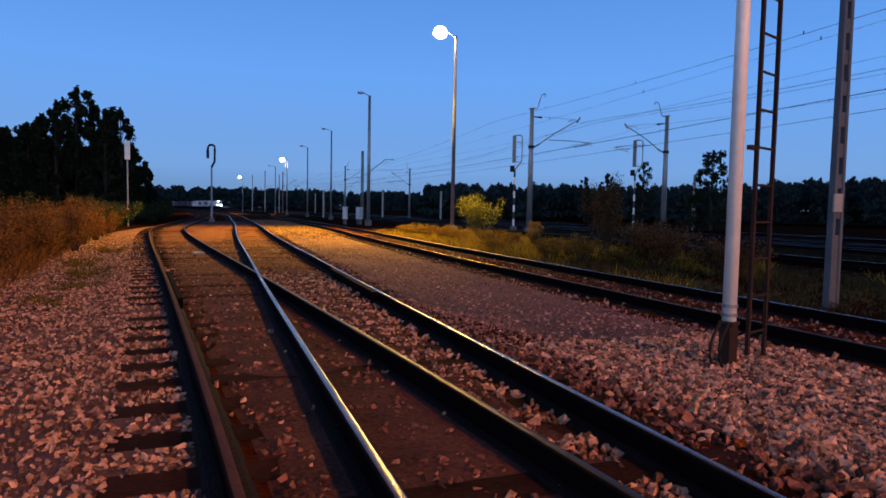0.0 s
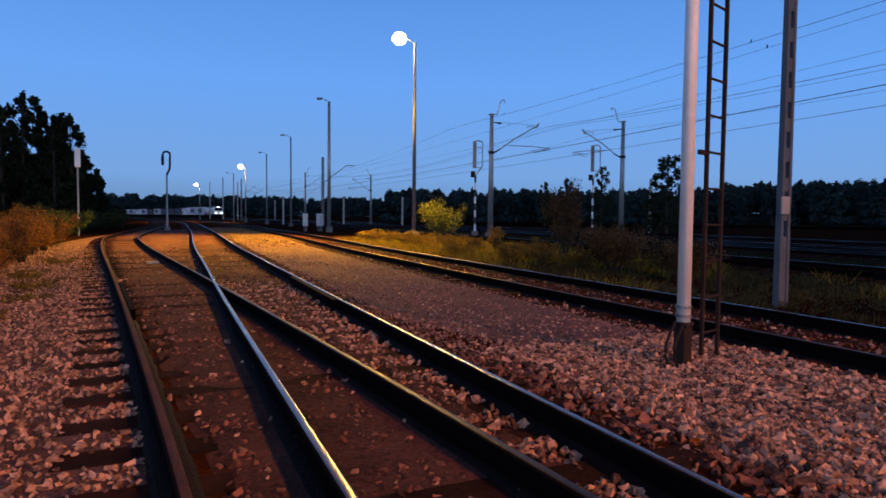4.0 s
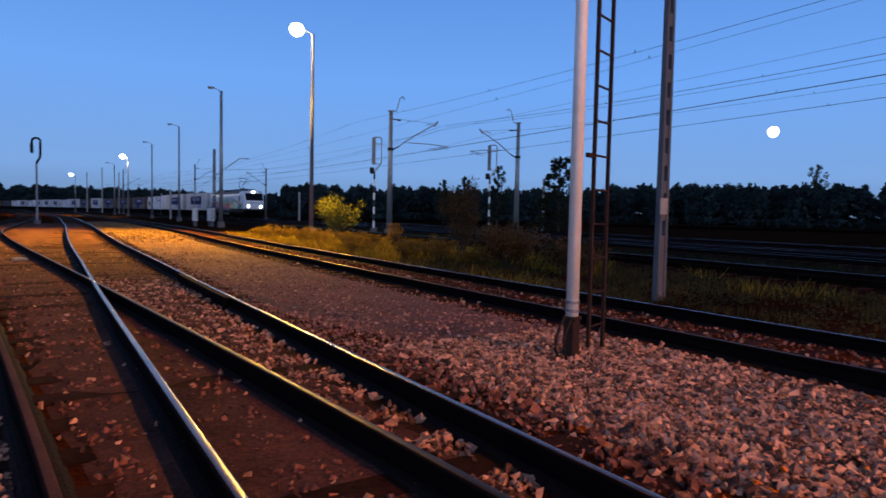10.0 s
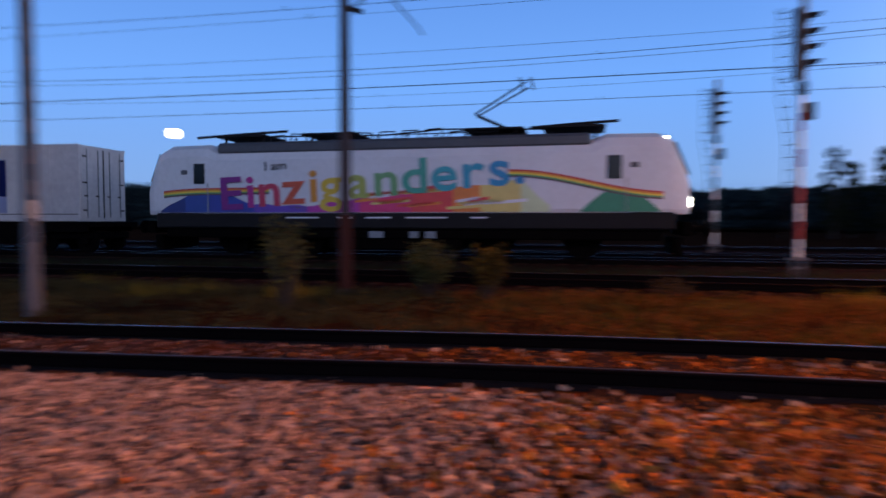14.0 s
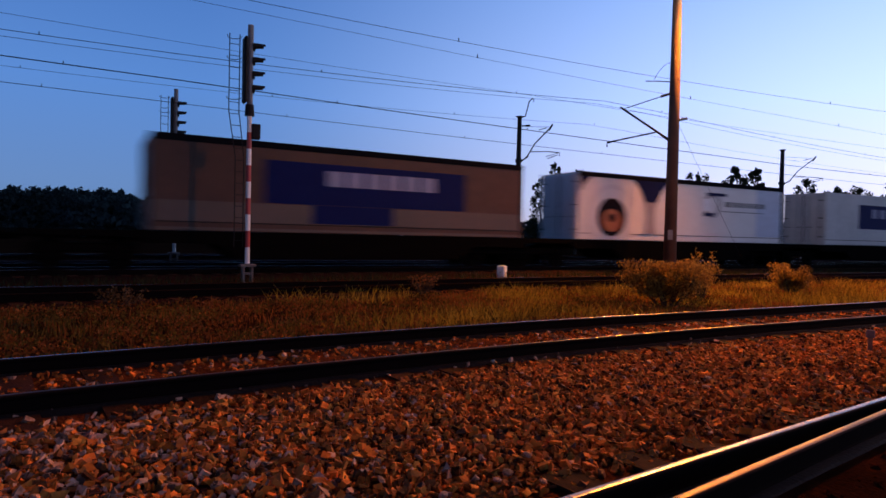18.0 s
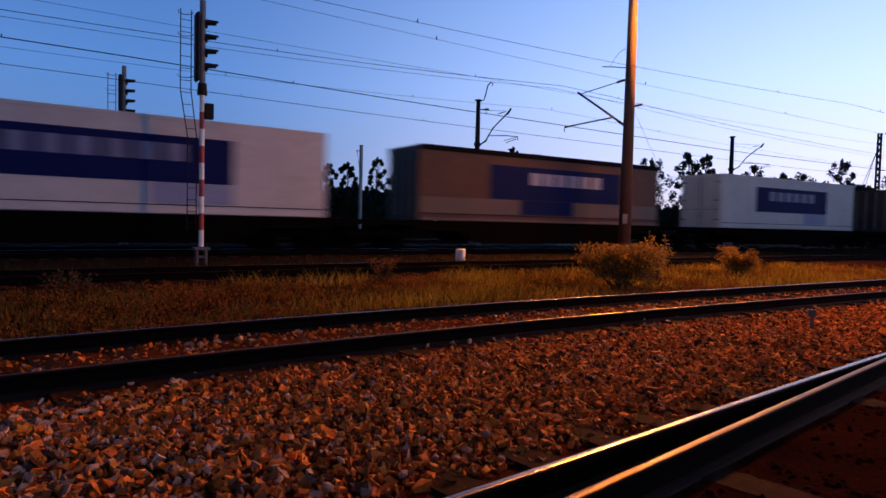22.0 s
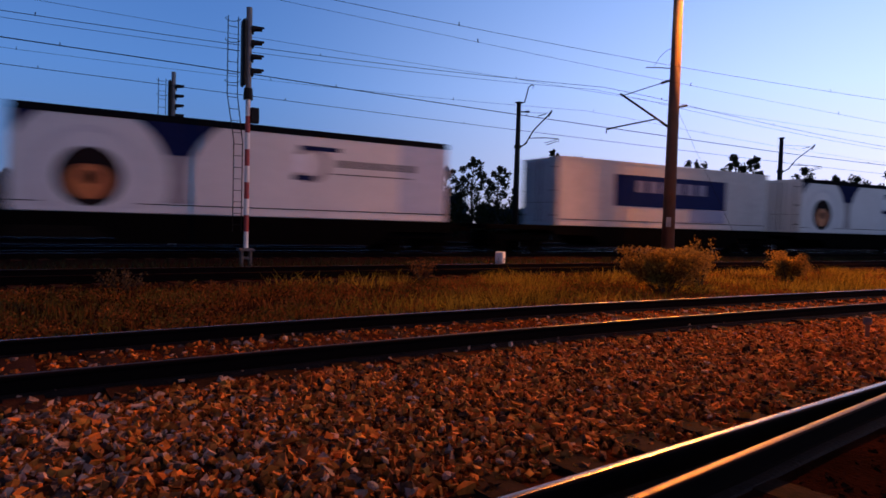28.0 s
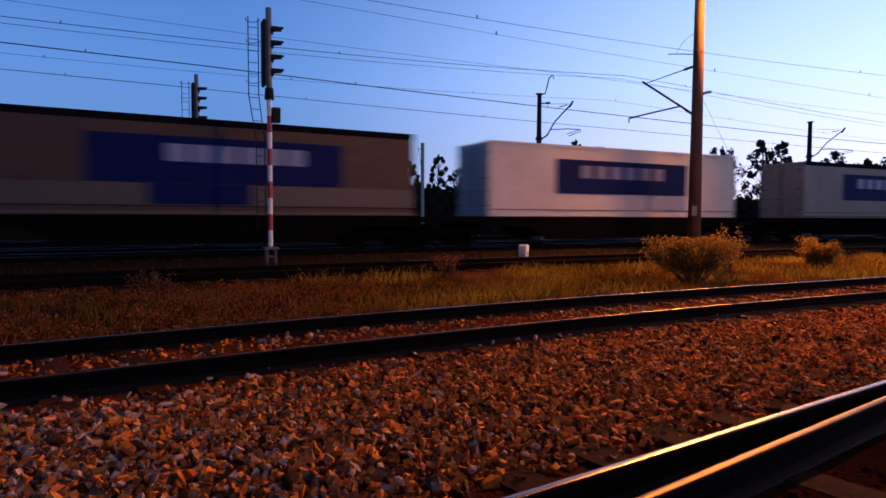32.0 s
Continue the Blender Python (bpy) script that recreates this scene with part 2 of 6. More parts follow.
M_GRASS = material("late_summer_grass", (0.38, 0.28, 0.036), 0.85, grain=2, stain=0.5, bump=0, thin=0.35, second=(0.016, 0.013, 0.004), island=0.35, spec=0.05)
M_HERB = material("low_green_and_red_weeds", (0.15, 0.098, 0.02), 0.85, grain=2, stain=0.7, bump=0, thin=0.3, second=(0.010, 0.010, 0.003), island=0.35, spec=0.05)
# the blue of distant haze is put into this leaf colour
M_WOOD = material("hazed_wood_leaves", (0.036, 0.062, 0.070), 0.9, grain=3, stain=0.2, bump=0, thin=0.2, second=(0.007, 0.012, 0.013), island=0.25, spec=0.05)
M_SAPLING = material("dull_sapling_leaves", (0.14, 0.13, 0.045), 0.8, grain=3, stain=1, bump=0, thin=0.4, second=(0.03, 0.035, 0.015), island=0.35, spec=0.05)
M_RUSTWEED = material("rust_red_weeds", (0.27, 0.088, 0.022), 0.85, grain=2, stain=0.7, bump=0, thin=0.3, second=(0.022, 0.008, 0.004), island=0.35, spec=0.05)
M_STRAW = material("straw_weed_leaves", (0.20, 0.145, 0.035), 0.85, grain=3, stain=0.8, bump=0, thin=0.4, second=(0.06, 0.04, 0.014), island=0.35, spec=0.05)
M_DULLWEED = material("dull_brown_green_weeds", (0.15, 0.088, 0.042), 0.85, grain=2, stain=0.5, bump=0, thin=0.3, second=(0.010, 0.011, 0.006), island=0.35, spec=0.05)
M_BUSH = material("dark_green_bush_leaves", (0.052, 0.075, 0.034), 0.85, grain=3, stain=0.6, bump=0, thin=0.35, second=(0.014, 0.022, 0.012), island=0.3, spec=0.05)
M_BANKGREEN = material("dull_green_bank_weeds", (0.085, 0.072, 0.030), 0.85, grain=2, stain=0.6, bump=0, thin=0.3, second=(0.014, 0.018, 0.010), island=0.3, spec=0.05)
M_GOLD = material("golden_bush_leaves", (0.34, 0.225, 0.05), 0.8, grain=3, stain=1, bump=0, thin=0.4, second=(0.09, 0.045, 0.014), island=0.35, spec=0.1)
M_LAMPON = material("lit_sodium_glass", (1, 0.8, 0.5), emit=(1.0, 0.74, 0.46), strength=200)
M_LAMPOFF = material("unlit_lamp_glass", (0.3, 0.3, 0.3), 0.3, bump=0)
M_MOON = material("moon_disc", (0.8, 0.8, 0.75), emit=(1.0, 0.93, 0.82), strength=6)
M_HEADLIGHT = material("lit_headlight", (1, 1, 1), emit=(1.0, 0.95, 0.86), strength=60)
M_GLASS = material("dark_cab_glass", (0.006, 0.007, 0.008), 0.12, bump=0, vary=0.1, spec=0.25)
M_LOCOW = material("white_loco_paint", (0.64, 0.65, 0.69), 0.35, grain=6, stain=0.8, bump=0.02, second=(0.54, 0.55, 0.58))
M_LOCOG = material("dark_grey_roof_paint", (0.075, 0.08, 0.095), 0.5, grain=8, stain=1.2, bump=0.05, second=(0.05, 0.052, 0.06))
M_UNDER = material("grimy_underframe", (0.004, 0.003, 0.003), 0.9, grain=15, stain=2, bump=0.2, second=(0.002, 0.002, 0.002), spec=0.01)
M_BOXW = material("pale_grey_box_paint", (0.46, 0.44, 0.45), 0.5, grain=5, stain=0.5, bump=0.03, second=(0.33, 0.31, 0.32))
M_BOXT = material("dusty_pink_grey_box_paint", (0.235, 0.165, 0.15), 0.55, grain=5, stain=0.5, bump=0.03, second=(0.15, 0.105, 0.10))
M_BOXB = material("dull_brown_grey_tarpaulin", (0.082, 0.040, 0.028), 0.5, grain=4, stain=0.6, bump=0.06, dist=0.01, second=(0.045, 0.023, 0.017), spec=0.2)
M_BOXE = material("white_refrigerated_panel", (0.62, 0.60, 0.62), 0.4, grain=5, stain=0.6, bump=0.02, second=(0.52, 0.50, 0.52))
M_BLUE = material("deep_blue_panel", (0.004, 0.010, 0.072), 0.6, grain=5, stain=0.8, bump=0.02, second=(0.003, 0.007, 0.06), spec=0.06)
M_NAVY = material("navy_print", (0.008, 0.012, 0.055), 0.8, grain=5, stain=1, bump=0, vary=0.2, spec=0.05)
M_IRIS = material("dark_brown_print", (0.014, 0.008, 0.009), 0.8, grain=6, stain=2, bump=0, vary=0.2, spec=0.05)
M_ORANGE = material("orange_print", (0.62, 0.17, 0.02), 0.5, grain=6, stain=2, bump=0, second=(0.36, 0.08, 0.015))
M_PALE = material("pale_lettering", (0.66, 0.66, 0.72), 0.5, grain=6, stain=1, bump=0, vary=0.1)
M_PALEBLUE = material("pale_blue_print", (0.36, 0.41, 0.55), 0.45, grain=5, stain=0.8, bump=0, vary=0.12)
M_FAINT = material("faint_blue_lettering", (0.17, 0.20, 0.34), 0.5, grain=6, stain=1, bump=0, vary=0.15)
M_DIMBLUE = material("worn_dim_lettering", (0.11, 0.12, 0.23), 0.5, grain=6, stain=1, bump=0, vary=0.2)
M_TAN = material("dusty_tan_tarpaulin", (0.072, 0.039, 0.029), 0.5, grain=4, stain=0.6, bump=0.06, dist=0.01, second=(0.042, 0.030, 0.026), spec=0.5)
M_STEM = material("grey_brown_print", (0.27, 0.23, 0.25), 0.45, grain=5, stain=0.8, bump=0, vary=0.2)
M_RING = material("lilac_grey_print", (0.50, 0.48, 0.52), 0.45, grain=5, stain=0.8, bump=0, vary=0.1)
M_TOPRAIL = material("black_roof_rail", (0.006, 0.006, 0.008), 0.85, bump=0, vary=0.2, spec=0.03)


# ---------------------------------------------------------------- mesh helpers
def part(name, bm, mat, parent=None, label="", smooth=False):
    me = bpy.data.meshes.new(name)
    bm.to_mesh(me)
    bm.free()
    for x in (mat if isinstance(mat, (list, tuple)) else [mat]):
        me.materials.append(x)
    if smooth:
        for p in me.polygons:
            p.use_smooth = True
    ob = new(name, me)
    if parent:
        ob.parent = parent
    return tagged(ob, label) if label else ob


def mesh_from(name, verts, faces, mat):
    me = bpy.data.meshes.new(name)
    me.from_pydata(verts, [], faces)
    me.materials.append(mat)
    return me


def empty(name, m=None, **tags):
    ob = new(name)
    ob.empty_display_size = 0.2
    if m is not None:
        ob.matrix_world = m
    return tagged(ob, **tags)


def box(bm, x0, x1, y0, y1, z0, z1, m=None, bevel=0.0, idx=0):
    r = bmesh.ops.create_cube(bm, size=1)
    vs = r["verts"]
    for v in vs:
        v.co = Vector(((x0 + x1) / 2 + v.co.x * (x1 - x0), (y0 + y1) / 2 + v.co.y * (y1 - y0), (z0 + z1) / 2 + v.co.z * (z1 - z0)))
    fs = list({f for v in vs for f in v.link_faces})
    for f in fs:
        f.material_index = idx
    if m is not None:
        bmesh.ops.transform(bm, matrix=m, verts=vs)
    if bevel:
        es = list({e for v in vs for e in v.link_edges})
        bmesh.ops.bevel(bm, geom=es, offset=bevel, segments=1, affect="EDGES")
    return bm


def rod(bm, p0, p1, r0, r1=None, seg=8, idx=0):
    p0, p1 = Vector(p0), Vector(p1)
    d = p1 - p0
    r = bmesh.ops.create_cone(bm, cap_ends=True, segments=seg, radius1=r0, radius2=r0 if r1 is None else r1, depth=d.length)
    m = Matrix.Translation((p0 + p1) / 2) @ d.to_track_quat("Z", "Y").to_matrix().to_4x4()
    bmesh.ops.transform(bm, matrix=m, verts=r["verts"])
    for f in {f for v in r["verts"] for f in v.link_faces}:
        f.material_index = idx
    return bm


def tube(bm, pts, r, seg=6):
    """A bent round bar through the points, in one piece."""
    pts = [Vector(p) for p in pts]
    rings = []
    for i, p in enumerate(pts):
        d = (pts[min(i + 1, len(pts) - 1)] - pts[max(i - 1, 0)]).normalized()
        q = d.to_track_quat("Z", "Y")
        rings.append([bm.verts.new(p + q @ Vector((r * math.cos(2 * math.pi * k / seg), r * math.sin(2 * math.pi * k / seg), 0))) for k in range(seg)])
    for a, b in zip(rings, rings[1:]):
        for k in range(seg):
            bm.faces.new((a[k], a[(k + 1) % seg], b[(k + 1) % seg], b[k]))
    bm.faces.new(rings[0][::-1])
    bm.faces.new(rings[-1])
    return bm


def spline(ctrl):
    """A smooth line x(y) through a few control points (y, x)."""
    ys, xs = np.array([c[0] for c in ctrl], float), np.array([c[1] for c in ctrl], float)
    n = len(ys)
    A, b = np.zeros((n, n)), np.zeros(n)
    A[0, 0] = A[-1, -1] = 1
    h = np.diff(ys)
    for i in range(1, n - 1):
        A[i, i - 1], A[i, i], A[i, i + 1] = h[i - 1], 2 * (h[i - 1] + h[i]), h[i]
        b[i] = 6 * ((xs[i + 1] - xs[i]) / h[i] - (xs[i] - xs[i - 1]) / h[i - 1])
    k = np.linalg.solve(A, b)

    def f(y):
        i = int(np.clip(np.searchsorted(ys, y) - 1, 0, n - 2))
        a, c = (ys[i + 1] - y) / h[i], (y - ys[i]) / h[i]
        return float(a * xs[i] + c * xs[i + 1] + ((a ** 3 - a) * k[i] + (c ** 3 - c) * k[i + 1]) * h[i] ** 2 / 6)
    return f


def beside(line, off):
    """A line that runs off metres to the east of another."""
    return lambda y: line(y) + off


# ---------------------------------------------------------------- plan of the tracks (rail tops at RAIL)
RAIL, GAUGE = 0.16, 1.5
LINE_D = spline([(-69.46, -9.67), (-54.67, -6.33), (-39.85, -3.29), (-31.93, -1.87), (-25, -0.74), (-20.04, 0.01), (-15.08, 0.72), (-11.11, 1.23), (-8.12, 1.55), (-5.13, 1.82), (-3.14, 1.99), (-1.65, 2.12), (-0, 2.22), (1.5, 2.26), (3, 2.3), (6, 2.39), (10, 2.52), (16, 2.76), (22, 2.98), (36, 3.7), (45, 4.2), (58, 4.75), (80, 5.7), (110, 6.2), (150, 5.2), (200, 1.7), (270, -6.5)])
LINE_C = spline([(-8.61, 1.44), (-7.12, 1.52), (-5.12, 1.61), (-3.02, 1.7), (-1.42, 1.76), (0, 1.78), (1.2, 1.74), (2.5, 1.68), (5, 1.53), (7.5, 1.36), (10.5, 1.15), (16, 0.74), (24, 0.15), (31, -0.25), (37, -0.4), (45, -0.05), (54, 0.5), (80, 2), (110, 2.4), (150, 1), (200, -2.6), (270, -11)])
LINE_E = spline([(-69.43, -10.07), (-54.69, -6.04), (-39.93, -2.29), (-32.04, -0.48), (-25.13, 1.05), (-20.2, 2.15), (-17.24, 2.79), (-13.29, 3.63), (-11.31, 4.06), (-9.34, 4.47), (-5.38, 5.14), (-1.87, 5.56), (-0.06, 5.69), (1.5, 5.72), (5, 5.82), (10, 6.02), (16, 6.3), (22, 6.6), (36, 7.6), (55, 8.4), (84, 9.4), (120, 9.4), (170, 7.2), (270, -4.5)])
# the main railway, one wide bend
MAIN_2 = spline([(-419.8, -154.7), (-333.5, -101.3), (-256.2, -61.1), (-188.2, -31.5), (-129.6, -10.3), (-90.4, 1.67), (-60.9, 9.53), (-41.1, 14.24), (-26.3, 17.5), (-17.5, 19.33), (14, 23.82), (24, 24.71), (40, 25.91), (60, 27.02), (80, 27.7), (101.8, 27.95), (130, 27.6), (170, 26.1), (227, 22.1), (321, 11.9), (440, -9.0), (580, -46), (760, -115)])
MAIN_1, MAIN_3, MAIN_4 = beside(MAIN_2, -7.4), beside(MAIN_2, 4.0), beside(MAIN_2, 11.4)


def stations(y0, y1):
    ys, y = [], y0
    while y < y1:
        ys.append(y)
        y += 0.8 if abs(y) < 22 else (2.0 if abs(y) < 60 else 6.0)
    return ys + [y1]


PROFILE = [(-0.0625, 0.0), (-0.0625, 0.012), (-0.012, 0.035), (-0.010, 0.115), (-0.034, 0.128), (-0.034, 0.147), (-0.030, 0.1535), (-0.022, 0.1578), (-0.011, 0.1595), (0.0, 0.160), (0.011, 0.1595), (0.022, 0.1578), (0.030, 0.1535), (0.034, 0.147), (0.034, 0.128), (0.010, 0.115), (0.012, 0.035), (0.0625, 0.012), (0.0625, 0.0)]


def rail(line, off, y0, y1, parent, head=M_SHINE, zoff=0.0):
    vs, fs, mi = [], [], []
    n = len(PROFILE)
    ys = stations(y0, y1)
    for j, y in enumerate(ys):
        s = (line(y + 0.2) - line(y - 0.2)) / 0.4
        c = 1 / math.sqrt(1 + s * s)
        cx, cy = line(y) + off * c, y - off * s * c
        vs += [(cx + px * c, cy - px * s * c, pz + zoff) for px, pz in PROFILE]
        if j:
            a = (j - 1) * n
            for i in range(n - 1):
                fs.append((a + i, a + i + 1, a + n + i + 1, a + n + i))
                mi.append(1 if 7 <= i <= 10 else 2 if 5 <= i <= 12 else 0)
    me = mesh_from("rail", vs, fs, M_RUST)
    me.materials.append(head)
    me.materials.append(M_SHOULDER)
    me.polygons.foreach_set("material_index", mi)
    me.polygons.foreach_set("use_smooth", [m > 0 for m in mi])
    ob = new("rail", me)
    ob.parent = parent
    return ob


def sheet(name, rows, mat, z, crown=0.0, parent=None):
    """A strip of ground, rows of (y, x from, x to)."""
    vs, fs = [], []
    n = 15
    for j, (y, xa, xb) in enumerate(rows):
        for i in range(n):
            u = i / (n - 1)
            x = xa + (xb - xa) * u
            edge = min(u, 1 - u) * (xb - xa)
            lift = noise.noise((x * 0.9, y * 0.9, 0)) * 0.012
            vs.append((x, y, z - 0.10 * max(0, 1 - edge / min(0.5, (xb - xa) * 0.3)) + crown + lift))
        if j:
            a = (j - 1) * n
            fs += [(a + i, a + i + 1, a + n + i + 1, a + n + i) for i in range(n - 1)]
    ob = new(name, mesh_from(name, vs, fs, mat))
    return tagged(ob, kind="structure")


def WEST(y):
    """The outermost rail of the turnout."""
    return min(LINE_C(y) if y > -8.5 else LINE_D(y), LINE_D(y)) - 1.5


def structure():
    # one sheet of ground to the horizon
    g = []
    for lo, hi, n in ((-2500, -120, 6), (-120, 120, 61), (120, 2500, 6)):
        g += list(np.linspace(lo, hi, n))[:-1]
    g = [float(v) for v in g] + [2500.0]
    vs = [(x, y, -0.10 + (0.03 * noise.noise((x * 0.4, y * 0.4, 3)) if abs(x) < 150 and abs(y) < 150 else 0)) for y in g for x in g]
    n = len(g)
    fs = [(j * n + i, j * n + i + 1, (j + 1) * n + i + 1, (j + 1) * n + i) for j in range(n - 1) for i in range(n - 1)]
    tagged(new("ground", mesh_from("ground", vs, fs, M_SOIL)), "dark turf and bare soil beside the tracks", "ground", kind="structure")
    ys = stations(-70, 270)
    global BED
    BED = tagged(sheet("yard_ballast", [(y, min(LINE_C(y) if y > -8 else 99, LINE_D(y)) - 1.5 - (3.0 if y < 10 else 2.2 if y < 26 else 1.4), LINE_E(y) + 1.5 + 0.9) for y in ys], M_BALLAST, -0.012), "brown crushed stone around the yard tracks", "gravel")
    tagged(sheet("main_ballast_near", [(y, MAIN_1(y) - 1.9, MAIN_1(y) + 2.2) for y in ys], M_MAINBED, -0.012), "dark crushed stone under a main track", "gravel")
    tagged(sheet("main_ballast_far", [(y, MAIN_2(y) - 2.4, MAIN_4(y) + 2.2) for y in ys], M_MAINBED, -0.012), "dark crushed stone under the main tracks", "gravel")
    tagged(sheet("gravel_path", [(y, LINE_D(y) + 0.1 + max(0, (8 - y) * 0.25), LINE_E(y) - 0.05) for y in stations(4.6, 70)], M_FINE, 0.008), "fine reddish gravel between two tracks", "gravel")

    tagged(sheet("cess_gravel", [(y, WEST(y) - 3.2 + max(0, y - 14) * 0.06, WEST(y) + 0.4) for y in stations(-16.0, 44)], M_FINE, -0.005), "pale pinkish gravel path beside the track", "gravel")

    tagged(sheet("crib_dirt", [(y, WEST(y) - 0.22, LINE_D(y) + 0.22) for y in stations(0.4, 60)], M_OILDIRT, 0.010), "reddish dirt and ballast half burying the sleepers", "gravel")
    # south of y = 0.8 the crib dirt turns near-black
    tagged(sheet("crib_dirt", [(y, WEST(y) - 0.22, LINE_D(y) + 0.22) for y in stations(-40, 0.8)], M_NEARBLACK, 0.013), "near-black dirt between the rails of the turnout", "gravel")
    # dark strips along the rails: their shade put into the colour, with grease
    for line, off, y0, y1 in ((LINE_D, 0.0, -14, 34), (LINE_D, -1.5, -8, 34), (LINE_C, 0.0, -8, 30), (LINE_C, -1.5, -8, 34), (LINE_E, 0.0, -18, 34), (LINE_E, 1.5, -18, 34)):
        tagged(sheet("rail_grease", [(y, line(y) + off - 0.20, line(y) + off + 0.20) for y in stations(y0, y1)], M_SHADEGREASE, 0.026), "dark strip painted for a rail's shade, with grease", "grime")
    tagged(sheet("siding_dirt", [(y, LINE_E(y) - 0.22, LINE_E(y) + 1.72) for y in stations(-60, 60)], M_BALLAST, 0.000), "brown dirt half burying the siding's sleepers", "gravel")


structure()


def track(name, label, lines, sleepers, near, heads):
    t = empty(name, label=label, category="railway track", kind="structure")
    for (line, off, y0, y1), hd in zip(lines, heads):
        rail(line, off, y0, y1, t, hd)
    mesh = None
    vs, fs = [], []
    for y, xa, xb, slope in sleepers:
        if near[0] < y < near[1]:
            if mesh is None:
                bm = box(bmesh.new(), -0.5, 0.5, -0.125, 0.125, -0.15, 0.0)
                bm.faces.ensure_lookup_table()
                mesh = bpy.data.meshes.new("sleeper")
                bm.to_mesh(mesh)
                bm.free()
                mesh.materials.append(M_SLEEPER)
            ob = new("sleeper", mesh)
            ob.parent = t
            ob.matrix_world = pose((xa + xb) / 2, y, 0.010 + random.uniform(-0.011, 0.007), random.uniform(-1, 1), 0, -math.degrees(math.atan(slope)) + random.uniform(-0.6, 0.6)) @ Matrix.Diagonal((xb - xa, 1, 1, 1))
        else:
            k = len(vs)
            for z in (-0.1, 0.006):
                vs += [(xa, y - 0.125, z), (xb, y - 0.125, z), (xb, y + 0.125, z), (xa, y + 0.125, z)]
            fs += [(k + 4, k + 5, k + 6, k + 7), (k, k + 1, k + 5, k + 4), (k + 1, k + 2, k + 6, k + 5), (k + 2, k + 3, k + 7, k + 6), (k + 3, k, k + 4, k + 7)]
    if vs:
        ob = tagged(new("far_sleepers", mesh_from("far_sleepers", vs, fs, M_SLEEPER)), kind="stuff")
        ob.parent = t
    return t


def bed(line, a, b, y0, y1, step=0.62):
    rows, y = [], y0
    while y < y1:
        s = (line(y + 0.2) - line(y - 0.2)) / 0.4
        rows.append((y, line(y) + a, line(y) + b, s))
        y += step + random.uniform(-0.02, 0.02)
    return rows


def tracks():
    turn = []
    y = -70.0
    while y < 25:
        l = min(LINE_C(y) if y > -8.5 else LINE_D(y), LINE_D(y))
        turn.append((y, l - 1.5 - 0.55, LINE_D(y) + 0.55, 0.03))
        y += 0.6
    yard = track("yard_turnout", "worn turnout whose two tracks part, on tarred wooden sleepers", [
        (LINE_D, 0, -70, 270), (LINE_D, -GAUGE, -8.8, 270), (LINE_C, 0, -8.5, 270), (LINE_C, -GAUGE, -8.5, 270), (LINE_D, -GAUGE, -70, -8.5)],
        turn + bed(LINE_D, -2.05, 0.55, 25.2, 150) + bed(LINE_C, -2.05, 0.55, 25.5, 150), (-14, 40), [M_SHINE, M_SHINE, M_BROWNHEAD, M_DULLHEAD, M_SHINE])
    # crossing nose and check rails
    bm = bmesh.new()
    for off, line in ((-GAUGE + 0.075, LINE_C), (-0.075, LINE_D)):
        pts = [(line(y) + off, y, 0.135) for y in np.linspace(8.6, 12.2, 8)]
        for a, b in zip(pts, pts[1:]):
            m = Matrix.Translation((Vector(a) + Vector(b)) / 2) @ (Vector(b) - Vector(a)).to_track_quat("Y", "Z").to_matrix().to_4x4()
            box(bm, -0.03, 0.03, -(Vector(b) - Vector(a)).length / 2, (Vector(b) - Vector(a)).length / 2, -0.12, 0.02, m)
    part("check_rail", bm, M_RUST, yard)
    track("siding_track", "rusty siding on wooden sleepers in brown ballast", [(LINE_E, 0, -70, 270), (LINE_E, GAUGE, -70, 270)], bed(LINE_E, -0.55, 2.05, -70, 150), (-16, 40), [M_BROWNHEAD, M_SHINE])
    for line, lab in ((MAIN_1, "main track nearest the yard, dark with polished rails"), (MAIN_2, "main track that the freight train runs on"), (MAIN_3, "main track beyond the freight train"), (MAIN_4, "outermost main track by the wood")):
        track("main_track", lab, [(line, -GAUGE / 2, *((-415, 755) if line is MAIN_2 else (-130, 540))), (line, GAUGE / 2, *((-415, 755) if line is MAIN_2 else (-130, 540)))], bed(line, -1.3, 1.3, -60, 120, 0.65), (900, 901), [M_RUST, M_MAINHEAD] if line is MAIN_1 else [M_MAINHEAD, M_MAINHEAD])


tracks()


# ---------------------------------------------------------------- masts, lamps and signals
def polar(heading, d, x=None, y=None):
    """A place d metres off at a heading, from where the eye stands when it looks that way."""
    if x is None:
        x, y = (0.05, 0.0) if heading < 90 else (0.17, -0.57)
    a = radians(heading)
    return x + d * math.sin(a), y + d * math.cos(a)


